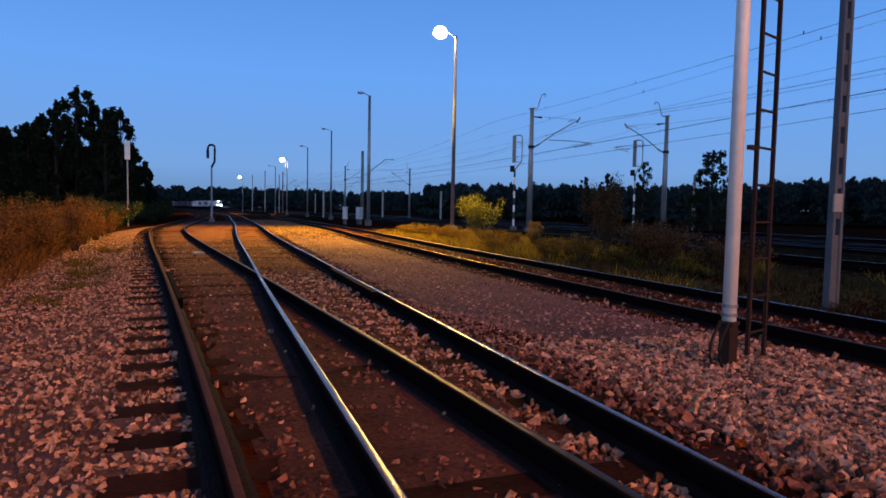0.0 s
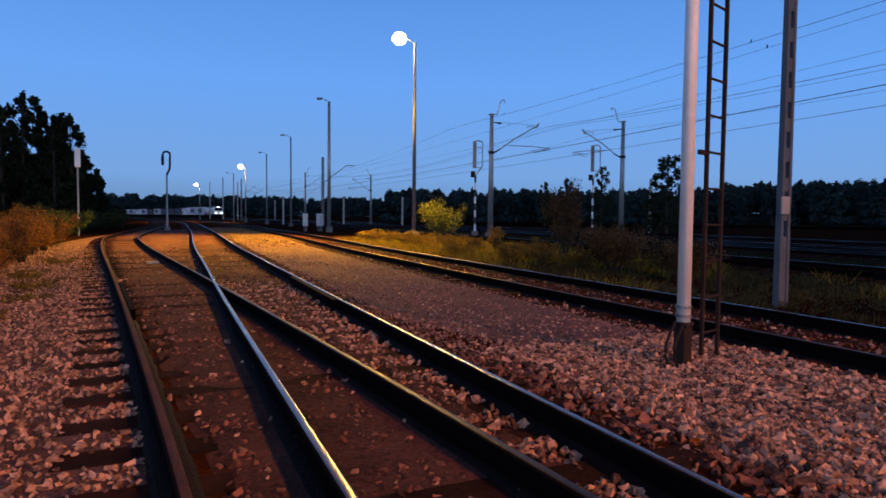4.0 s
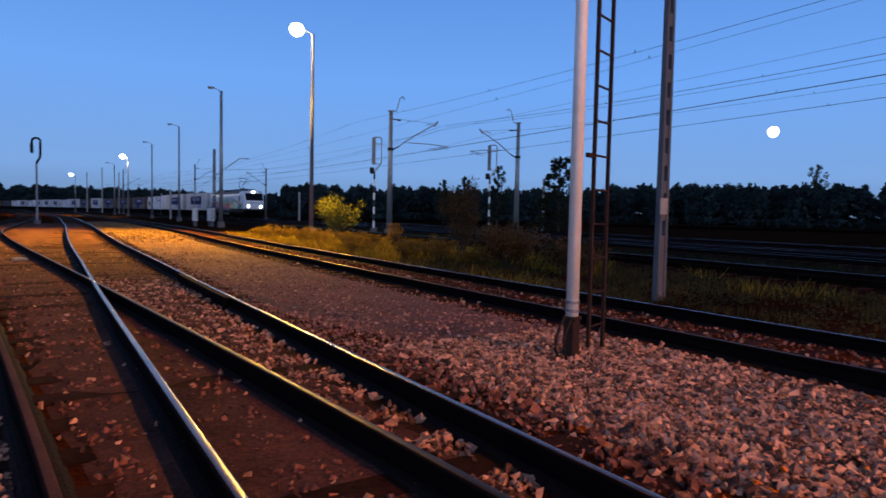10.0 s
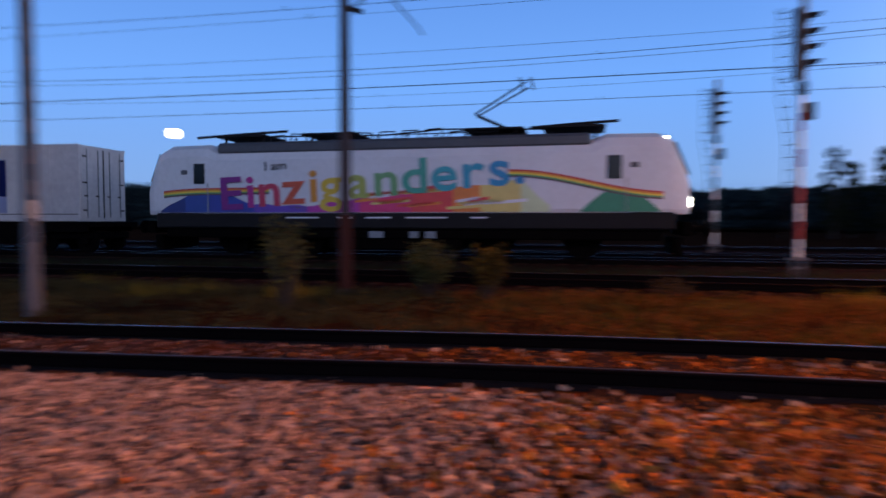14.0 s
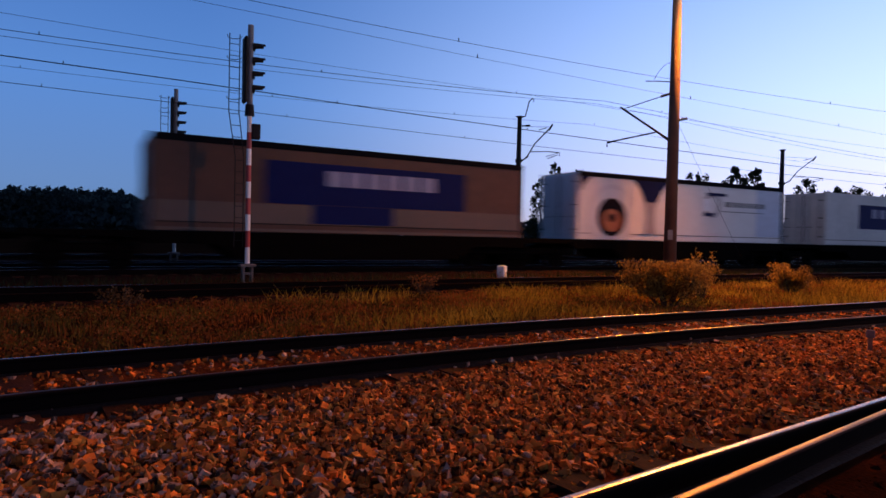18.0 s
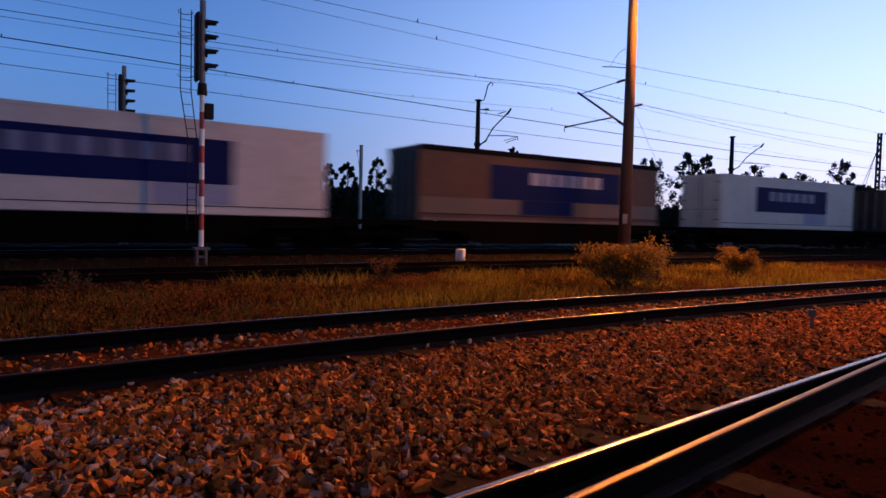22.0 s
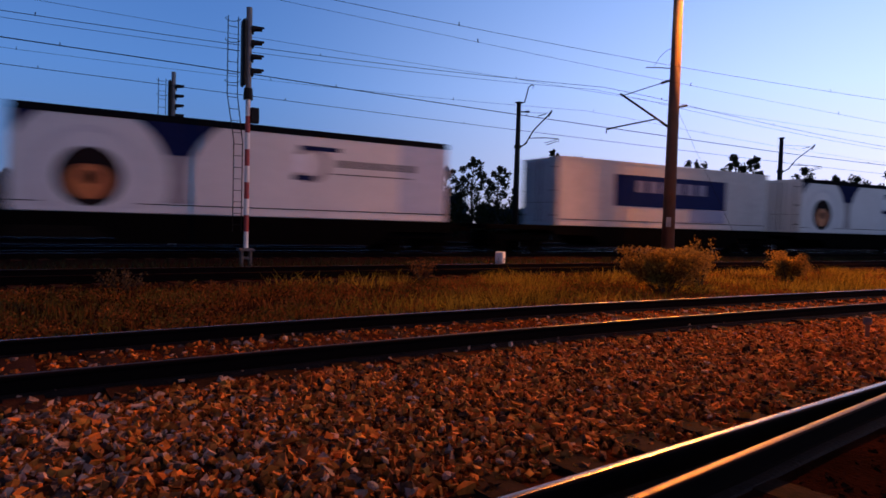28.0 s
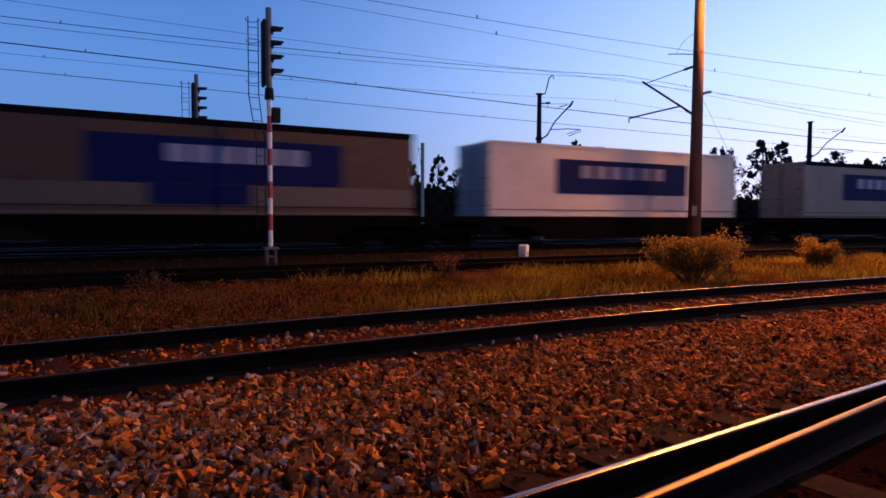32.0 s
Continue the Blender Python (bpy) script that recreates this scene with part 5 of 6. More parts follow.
    tube(bm, [(-0.8, 5.35, 5.80), (-0.55, 5.35, 5.93), (0.55, 5.35, 5.80), (0.8, 5.35, 5.80)], 0.03)
    part("head", bm, M_DARK, pan)
    loco_print(t)
    # the whole upper body stands a quarter of a metre higher on its underframe
    for c in t.children:
        if c.name.split(".")[0] not in ("underframe", "transformer_case", "equipment_cover", "bumper_beam", "plough", "buffer", "headlight", "pantograph_frame", "bogie", "wheelset", "wheel"):
            c.location.z += 0.25
    return t


def print_mat(name, col):
    return material(name, col, 0.4, bump=0, grain=4, stain=0.8, vary=0.12)


def loco_print(t):
    """Coloured print on both sides: a sweep of colours below, a rainbow stripe, and the slogan."""
    X = -1.496
    fields = [(18.2, 17.2, 1.32, 1.85, (0.012, 0.03, 0.16)), (17.2, 16.2, 1.85, 2.1, (0.02, 0.06, 0.28)), (16.2, 14.5, 2.1, 1.55, (0.03, 0.05, 0.30)), (14.5, 12.5, 1.55, 1.48, (0.13, 0.06, 0.38)), (12.5, 10.6, 1.48, 1.75, (0.42, 0.04, 0.30)), (10.6, 8.8, 1.75, 2.08, (0.58, 0.04, 0.16)), (8.8, 7.4, 2.08, 2.16, (0.62, 0.06, 0.06)), (7.4, 6.5, 2.12, 2.1, (0.66, 0.20, 0.04)), (6.5, 5.2, 2.1, 2.3, (0.62, 0.50, 0.16)), (5.2, 4.3, 2.3, 1.45, (0.52, 0.60, 0.36)), (3.35, 1.0, 1.3, 1.3, (0.03, 0.22, 0.12))]
    mats = [print_mat("print_colour", f[4]) for f in fields]
    for k, (y0, y1, za, zb, _) in enumerate(fields):
        bm = bmesh.new()
        pts = np.linspace(y0, y1, 8)
        lo = [bm.verts.new((X, y, 1.27)) for y in pts]
        hi = [bm.verts.new((X, y, za + (zb - za) * i / 7 + (0.72 * math.sin(i / 7 * math.pi) if k == 10 else 0.03 * math.sin(y * 5)))) for i, y in enumerate(pts)]
        for i in range(7):
            bm.faces.new((lo[i], lo[i + 1], hi[i + 1], hi[i]))
        part("colour_field", bm, mats[k], t)
    rnd = random.Random(4)
    for k in range(20):
        y = rnd.uniform(6.2, 10.8)
        w, z = rnd.uniform(0.6, 1.9), 1.32 + rnd.random() * 0.62
        bm = bmesh.new()
        q = [bm.verts.new((X - 0.004, y, z)), bm.verts.new((X - 0.004, y - w, z + 0.10)), bm.verts.new((X - 0.004, y - w, z + 0.20)), bm.verts.new((X - 0.004, y, z + 0.09))]
        bm.faces.new(q)
        part("brush_stroke", bm, mats[5 + k % 4] if k % 4 else M_PALE, t)
    stripe = [(0.45, 0.03, 0.03), (0.66, 0.22, 0.02), (0.72, 0.55, 0.05), (0.10, 0.28, 0.10), (0.10, 0.05, 0.06)]
    sm = [print_mat("stripe_colour", c) for c in stripe]
    for y0, y1 in ((0.6, 5.6), (13.9, 18.4)):
        for k, m in enumerate(sm):
            bm = bmesh.new()
            prev = None
            for y in np.linspace(y0, y1, 14):
                u = (y - y0) / (y1 - y0)
                z = (1.78 + 0.74 * (0.5 - 0.5 * math.cos(u * math.pi)) if y0 < 5 else 2.04 - 0.02 * u - 0.42 * max(0.0, u - 0.6) ** 1.5) + 0.10 - k * 0.05
                xx = -1.49 + (0.20 * max(0, 1.2 - y) if y0 < 5 else 0.20 * max(0, y - 17.8)) - 0.018
                a, b = bm.verts.new((xx, y, z)), bm.verts.new((xx, y, z - 0.05))
                if prev:
                    bm.faces.new((prev[0], a, b, prev[1]))
                prev = (a, b)
            part("rainbow_stripe", bm, m, t)
    letters = [(0.20, 0.02, 0.20), (0.42, 0.03, 0.22), (0.52, 0.05, 0.10), (0.58, 0.10, 0.05), (0.62, 0.26, 0.04), (0.60, 0.42, 0.05), (0.36, 0.40, 0.10), (0.16, 0.36, 0.16), (0.06, 0.34, 0.26), (0.04, 0.34, 0.40), (0.03, 0.32, 0.46), (0.03, 0.26, 0.48), (0.03, 0.22, 0.46)]
    y = 15.85
    for ch, col in zip("Einziganders.", letters):
        y = letter(t, ch, y, 1.37 + (15.85 - y) * 0.078, 1.60, print_mat("letter_colour", col), X - 0.010)
    letter(t, "I am", 14.1, 2.72, 0.42, M_LOCOG, X - 0.010)


def letter(t, ch, y, z, size, mat, x):
    cu = bpy.data.curves.new("letter", "FONT")
    cu.body, cu.size, cu.offset, cu.extrude = ch, size, 0.018 * size, 0.0
    ob = bpy.data.objects.new("letter", cu)
    me = bpy.data.meshes.new_from_object(ob)
    me.materials.append(mat)
    wide = max(v.co.x for v in me.vertices)
    p = new("letter", me)
    p.parent = t
    # text runs towards the nose (-y) on the near side
    p.matrix_local = Matrix(((0, 0, -1, x), (-1.22, 0, 0, y), (0.08, 1, 0, z), (0, 0, 0, 1)))
    bpy.data.objects.remove(ob)
    return y - 1.22 * wide - 0.055 * size


FRONTS = [21.5, 38.16, 55.72, 72.36, 90.76, 109.85, 128.43, 147.13, 164.62, 183.58, 200.74, 219.11, 236.58, 255.31, 271.88, 290.93, 308.89, 327.67, 344.7, 363.47, 380.36, 399.1]
KINDS = "wwebbbwbwewwwewebbtwbw"
LOCO = locomotive()
PROTO = {k: box_unit(k) for k in "wbet"}
BOXES, WAGONS = [], []
used = set()
flat = flat_wagon(18.3)
for k, s in zip(KINDS, FRONTS):
    BOXES.append(PROTO[k] if k not in used else copy_thing(PROTO[k], Matrix.Identity(4)))
    WAGONS.append(flat if not used else copy_thing(flat, Matrix.Identity(4)))
    used.add(k)


# ---------------------------------------------------------------- plants
def leaf_cloud(rng, centre, radii, n, size, hollow=0.35):
    """Small bent leaves scattered in an uneven rounded mass: vertices and faces."""
    d = rng.normal(size=(n, 3))
    d /= np.linalg.norm(d, axis=1)[:, None]
    r = (hollow + (1 - hollow) * rng.random(n)) ** 0.6
    c = np.array(centre) + d * r[:, None] * np.array(radii)
    a, b = rng.normal(size=(n, 3)), rng.normal(size=(n, 3))
    a /= np.linalg.norm(a, axis=1)[:, None]
    b -= a * (a * b).sum(1)[:, None]
    b /= np.linalg.norm(b, axis=1)[:, None]
    s = size * rng.uniform(0.6, 1.4, n)[:, None]
    return np.stack([c - a * s, c + b * s * 0.55, c + a * s, c - b * s * 0.55], 1).reshape(-1, 3)


def leaves_mesh(name, quads, mat):
    n = len(quads) // 4
    me = bpy.data.meshes.new(name)
    me.vertices.add(len(quads))
    me.vertices.foreach_set("co", np.asarray(quads, np.float32).ravel())
    me.loops.add(n * 4)
    me.polygons.add(n)
    me.loops.foreach_set("vertex_index", np.arange(n * 4, dtype=np.int32))
    me.polygons.foreach_set("loop_start", np.arange(0, n * 4, 4, dtype=np.int32))
    me.update(calc_edges=True)
    me.materials.append(mat)
    return me


def tree(x, y, h, spread, seed, label="dark leafy tree with an uneven crown", n=2600, leaf=0.22, mat=None, low=0.18):
    rng = np.random.default_rng(seed)
    t = empty("tree", pose(x, y, 0, 0, 0, seed * 37 % 360), label=label, category="tree", group="trees")
    bm = rod(bmesh.new(), (0, 0, -0.3), (0.1, 0.05, h * 0.55), 0.02 * h, 0.011 * h, 9)
    rod(bm, (0.1, 0.05, h * 0.55), (0, 0, h * 0.97), 0.011 * h, 0.002 * h, 7)
    quads = []
    k = 34
    for i in range(k):
        u = low + (0.97 - low) * (i + rng.random()) / k
        ang = i * 2.4 + rng.uniform(-0.5, 0.5)
        v = (u - low) / (1 - low)
        w = spread * (0.25 + 0.95 * math.sin(math.pi * min(1, 0.18 + v * 0.82)) ** 0.55) * rng.uniform(0.35, 1.0)
        tip = (w * 0.8 * math.cos(ang), w * 0.8 * math.sin(ang), h * u)
        rod(bm, (0.03, 0.02, h * max(0.1, u - 0.14)), tip, 0.005 * h, 0.0015 * h, 4)
        r = spread * rng.uniform(0.16, 0.36) * (1.15 - 0.5 * v)
        quads.append(leaf_cloud(rng, tip, (r, r, r * rng.uniform(0.8, 1.6)), int(n / k * rng.uniform(0.7, 1.3)), leaf, 0.05))
    quads.append(leaf_cloud(rng, (0, 0, h * 0.96), (spread * 0.09, spread * 0.09, h * 0.06), n // 34, leaf, 0.05))
    part("trunk", bm, M_BARK, t)
    c = new("crown", leaves_mesh("crown", np.concatenate(quads), mat or M_LEAF))
    c.parent = t
    return t


def shrub(x, y, h, spread, seed, mat, label, n=900, leaf=0.05, stems=9):
    rng = np.random.default_rng(seed)
    t = empty("shrub", pose(x, y, -0.08), label=label, category="shrub", group="trackside shrubs")
    quads = []
    for i in range(stems):
        a, w = rng.uniform(0, 6.283), spread * rng.uniform(0.2, 0.85)
        tip = (w * math.cos(a), w * math.sin(a), h * rng.uniform(0.55, 1.0))
        part("stem", rod(bmesh.new(), (tip[0] * 0.15, tip[1] * 0.15, 0), tip, 0.014, 0.005, 5), M_BARK, t)
        for f in (0.55, 0.8, 1.0):
            q = (tip[0] * f, tip[1] * f, tip[2] * f)
            quads.append(leaf_cloud(rng, q, (spread * 0.26, spread * 0.26, h * 0.15), n // (stems * 3) + 1, leaf, 0.1))
    c = new("foliage", leaves_mesh("foliage", np.concatenate(quads), mat))
    c.parent = t
    return t


def grass(name, label, spots, mat, seed, hmin, hmax, width=0.012):
    """Blades: thin bent quads standing in the ground at the spots given."""
    rng = np.random.default_rng(seed)
    p = np.asarray(spots)
    n = len(p)
    a = rng.uniform(0, 2 * np.pi, n)
    h = rng.uniform(hmin, hmax, n) * rng.uniform(0.5, 1.0, n)
    side = np.stack([np.cos(a), np.sin(a), np.zeros(n)], 1) * width
    lean = rng.normal(0, 0.75, (n, 2)) * h[:, None]
    base = np.c_[p, np.full(n, -0.10)]
    top = base + np.c_[lean, h + 0.1]
    q = np.stack([base - side, base + side, top + side * 0.25, top - side * 0.25], 1).reshape(-1, 3)
    return tagged(new(name, leaves_mesh(name, q, mat)), label, "grass", kind="stuff")


def wood(name, label, rows, seed, mat, leaf=0.5, per=110):
    """A far belt of trees: rows of (x, y, height, spread)."""
    rng = np.random.default_rng(seed)
    quads = []
    for x, y, h, w in rows:
        for f, g in ((0.2, 1.0), (0.45, 0.95), (0.65, 0.85), (0.8, 0.7), (0.9, 0.5), (0.96, 0.28)):
            c = rng.normal(0, 0.28 * w * g, 2)
            quads.append(leaf_cloud(rng, (x + c[0], y + c[1], h * f), (w * g * 0.8, w * g * 0.8, h * 0.11), int(per * g) + 10, leaf * (0.5 + 0.5 * g), 0.1))
    return tagged(new(name, leaves_mesh(name, np.concatenate(quads), mat)), label, "wood", kind="stuff")


def plants():
    rng = np.random.default_rng(11)
    # dark trees beyond the bank
    for i, (hd, d, h, w) in enumerate(((-4.5, 62, 6.4, 1.6), (-5.3, 60, 9.3, 1.7), (-6.4, 59, 9.0, 2.0), (-7.3, 61, 9.6, 1.8), (-8.3, 60, 10.8, 1.7), (-9.7, 59, 9.3, 1.9), (-10.6, 60, 8.3, 1.8), (-11.6, 59, 7.4, 2.2), (-12.8, 60, 7.1, 2.4), (-14.2, 58, 7.3, 2.6), (-15.8, 60, 7.6, 2.8), (-17.6, 62, 7.9, 3.2), (-3.95, 68, 5.0, 1.6), (-6.8, 70, 9.6, 2.6), (-9.0, 72, 9.8, 2.8), (-11.4, 74, 8.2, 3.2), (-5.6, 66, 7.0, 2.2), (-13.6, 76, 8.4, 3.6))):
        tree(*polar(hd, d, 0, 0), h, w, 20 + i, "tall dark slender tree at the edge of the wood", 4200, 0.17, low=0.04)
    # belts of woodland all round
    def belt(h0, h1, d0, d1, n, lo, hi, w):
        out = []
        for _ in range(n):
            hd, d = rng.uniform(h0, h1), rng.uniform(d0, d1)
            x, y = polar(hd, d, 0, 0)
            out.append((x, y, rng.uniform(lo, hi) * d / d1, rng.uniform(0.7, 1.2) * w))
        return out
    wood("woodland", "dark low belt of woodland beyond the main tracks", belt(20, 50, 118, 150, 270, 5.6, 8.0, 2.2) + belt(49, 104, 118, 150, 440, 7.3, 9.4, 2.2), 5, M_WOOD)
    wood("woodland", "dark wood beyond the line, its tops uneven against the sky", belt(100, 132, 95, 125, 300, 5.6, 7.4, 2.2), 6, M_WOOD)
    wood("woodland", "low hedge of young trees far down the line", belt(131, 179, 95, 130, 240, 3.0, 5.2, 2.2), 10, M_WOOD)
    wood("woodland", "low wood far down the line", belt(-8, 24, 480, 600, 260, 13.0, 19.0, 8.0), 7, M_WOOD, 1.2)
    wood("woodland", "dense dark undergrowth among the tall trees", belt(-18, -4.6, 63, 76, 70, 4.0, 7.2, 1.8), 12, M_LEAF, 0.35, 150)
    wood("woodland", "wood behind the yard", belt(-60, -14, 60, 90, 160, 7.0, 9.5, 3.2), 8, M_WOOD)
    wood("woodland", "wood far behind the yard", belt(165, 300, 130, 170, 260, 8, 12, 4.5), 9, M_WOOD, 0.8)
    for i, (hd, d, h, w) in enumerate(((64.7, 130, 11.6, 2.6), (44.6, 60, 6.9, 2.2), (39.1, 95, 8.8, 1.7), (36.1, 100, 7.6, 1.3), (34.2, 110, 7.4, 1.2), (72.2, 62, 6.3, 1.2), (125.3, 64, 6.9, 1.3), (127.9, 64, 7.5, 1.4), (130.6, 62, 6.7, 2.0), (133.0, 60, 7.5, 2.2), (135.3, 62, 6.9, 2.0), (140.1, 62, 8.6, 1.2), (115.9, 62, 7.6, 1.2), (117.1, 66, 6.6, 1.2), (119.1, 62, 7.4, 1.2), (120.4, 66, 6.2, 1.3), (121.9, 62, 7.4, 1.3), (123.5, 64, 6.6, 1.3), (156.4, 64, 8.1, 1.5), (162.0, 76, 7.2, 2.2), (142.0, 60, 7.6, 2.3), (143.5, 68, 7.4, 2.4), (152.0, 72, 8.6, 2.5), (155.0, 64, 8.2, 1.9), (160.0, 74, 8.0, 2.4), (163.5, 80, 7.4, 2.6), (166.0, 78, 8.6, 2.0), (169.5, 85, 8.0, 3.0), (139.0, 75, 8.4, 2.4), (147.0, 80, 7.2, 3.0))):
        tree(*polar(hd, d), h, w, 60 + i, "thin-leaved young tree standing out against the dusk sky", 2200, 0.15, low=0.08)
    # shrubs
    for x, y, h, w, m, n, lab in (
            (14.1, 30.2, 2.35, 1.35, M_LEAFG, 3400, "yellow-green shrub lit by the lamp above"),
            (12.55, 21.75, 0.95, 0.42, M_GOLD, 3000, "small round shrub in the dry grass"),
            (12.0, 16.6, 2.45, 0.75, M_DULLWEED, 6500, "slim dark shrub among weeds"),
            (11.0, 12.9, 1.05, 1.3, M_DULLWEED, 9000, "dark brown weed clump by the siding"),
            (11.3, 10.9, 0.85, 1.0, M_DULLWEED, 6000, "dark brown weed clump by the siding"),
            (12.3, 14.6, 1.25, 1.0, M_DULLWEED, 6000, "dark brown weed clump by the siding"),
            (10.5, 3.3, 1.55, 0.55, M_SAPLING, 520, "slender sapling with sparse pale leaves"),
            (12.2, 1.1, 1.05, 0.5, M_SAPLING, 900, "yellow-green sapling by the main track"),
            (11.91, -0.00, 1.0, 0.5, M_HERB, 700, "dark dry weeds by the main track"),
            (7.27, -12.85, 0.98, 1.05, M_GOLD, 13000, "wide orange-lit flowering bush beside the siding"),
            (7.40, -14.47, 1.15, 0.4, M_GOLD, 1300, "small orange-lit bush tip"),
            (7.26, -19.17, 0.85, 0.8, M_GOLD, 5200, "low orange-lit bush by the siding"),
            (11.85, -9.88, 0.5, 0.5, M_DRY, 500, "low weed tuft at the main track"), (12.44, -3.43, 0.40, 0.5, M_DULLWEED, 500, "low weed tuft at the main track")):
        shrub(x, y, h, w, int(x * 31 + y * 7) % 997, m, lab, n, 0.05 if m not in (M_DRY, M_GOLD, M_DULLWEED) else 0.026, 22)
    # tall soft weeds on the bank, rust-coloured near by and dark green further on
    for i in range(34):
        y = 6.6 + i * 0.72 + rng.uniform(-0.3, 0.3)
        x = -3.0 - abs(rng.normal(0, 1.0)) - max(0, (20 - y) * 0.05)
        shrub(x, y, rng.uniform(0.75, 1.55), rng.uniform(0.6, 1.05), 300 + i, M_DRY, "tall rust-coloured dry weeds on the bank", 3000, 0.026, 14)
    for i in range(20):
        y = 20 + i * 1.35 + rng.uniform(-0.5, 0.5)
        x = WEST(y) - 2.6 - abs(rng.normal(0, 1.2))
        shrub(x, y, rng.uniform(0.8, 1.7) * (0.45 if x > WEST(y) - 3.2 else 1.0), rng.uniform(0.7, 1.3), 360 + i, M_BANKGREEN, "dark green weeds on the bank before the trees", 2600, 0.04, 12)
    for i in range(16):
        y = 38 + i * 2.7 + rng.uniform(-0.8, 0.8)
        shrub(WEST(y) - 2.4 - abs(rng.normal(0, 1.6)), y, rng.uniform(1.1, 2.1), rng.uniform(1.1, 1.9), 450 + i, M_BUSH, "dark green bush beside the far track", 2200, 0.08, 10)
    for i, (x, y) in enumerate(((-2.15, 9.6), (-1.75, 11.4), (-1.9, 13.2), (-2.0, 17.0), (-2.2, 15.2), (-2.5, 7.9), (-2.1, 19.5))):
        shrub(x, y, rng.uniform(0.10, 0.24), rng.uniform(0.5, 0.9), 390 + i, M_STRAW, "low olive weeds creeping over the gravel path", 700, 0.02, 14)
    # dry weeds standing in the lit grass
    for i in range(26):
        y = 14.5 + i * 0.75 + rng.uniform(-0.3, 0.3)
        x = LINE_E(y) + rng.uniform(3.4, 6.0)
        shrub(x, y, rng.uniform(0.3, 0.75), rng.uniform(0.45, 0.9), 420 + i, M_STRAW, "straw-coloured dry weeds in the grass strip", 1500, 0.026, 9)
    n = 70000
    y = rng.uniform(-26, 36, n)
    u = rng.random(n)
    xs = np.array([LINE_E(v) for v in y]) + 2.3 + u * (np.array([MAIN_1(v) for v in y]) - 1.7 - np.array([LINE_E(v) for v in y]) - 2.3)
    tall = np.array([noise.noise((a * 0.45, b * 0.45, 7)) for a, b in zip(xs, y)]) + 0.5 * np.clip((y - 12) / 8, 0, 1) + 0.30 * np.clip((-5.5 - y) / 3, 0, 1) - 0.30 * np.clip((9 - np.abs(y)) / 3, 0, 1)
    pts = np.c_[xs, y]
    pick = rng.random(n)
    grass("grass_strip", "rough yellow-green grass between the siding and the main track", pts[(tall > 0.22) & (pick < 0.7)], M_GRASS, 3, 0.08, 0.32, 0.008)
    south = y < -0.5 + rng.normal(0, 1.2, n)
    short = (tall <= 0.22) & (tall > -0.3) & (pick < 0.5)
    grass("grass_strip", "short worn grass between the siding and the main track", pts[short & south], M_HERB, 13, 0.02, 0.09, 0.012)
    grass("grass_strip", "short dull green grass between the siding and the main track", pts[short & ~south], M_BANKGREEN, 15, 0.02, 0.10, 0.010)
    grass("grass_strip", "short rust-coloured grass between the siding and the main track", pts[(tall <= 0.3) & (pick > 0.75) & south], M_RUSTWEED, 14, 0.02, 0.08, 0.014)
    for j, (m, lab, area) in enumerate(((M_HERB, "low olive weeds in the grass strip", south), (M_RUSTWEED, "low rust-red weeds in the grass strip", south), (M_DRY, "pale dry weed heads in the grass strip", south), (M_BANKGREEN, "low dull green weeds in the grass strip", ~south))):
        k = pts[(tall < 0.5) & area]
        q = []
        for i in range(j, len(k), (8, 7, 90, 14)[j]):
            if noise.noise((k[i, 0] * 0.7, k[i, 1] * 0.7, j * 9.0)) > -0.15:
                q.append(leaf_cloud(rng, (k[i, 0], k[i, 1], -0.02), (0.15, 0.15, rng.uniform(0.04, 0.18)), 16, 0.024, 0.1))
        tagged(new("low_weeds", leaves_mesh("low_weeds", np.concatenate(q), m)), lab, "weeds", kind="stuff")
    n = 16000
    y = rng.uniform(5, 40, n)
    xs = np.array([min(LINE_C(v), LINE_D(v)) for v in y]) - 1.5 - 2.2 - np.abs(rng.normal(0, 2.6, n)) - np.maximum(0, 12 - y) * 0.12
    grass("bank_grass", "dry brown grass on the bank beside the track", np.c_[xs, y], M_DRY, 4, 0.15, 0.55)
    n = 9000
    y = rng.uniform(-40, 60, n)
    xs = np.array([MAIN_1(v) for v in y]) + rng.uniform(2.0, 5.0, n)
    grass("verge_grass", "thin weeds between the main tracks", np.c_[xs, y], M_LEAF, 5, 0.08, 0.25)


plants()


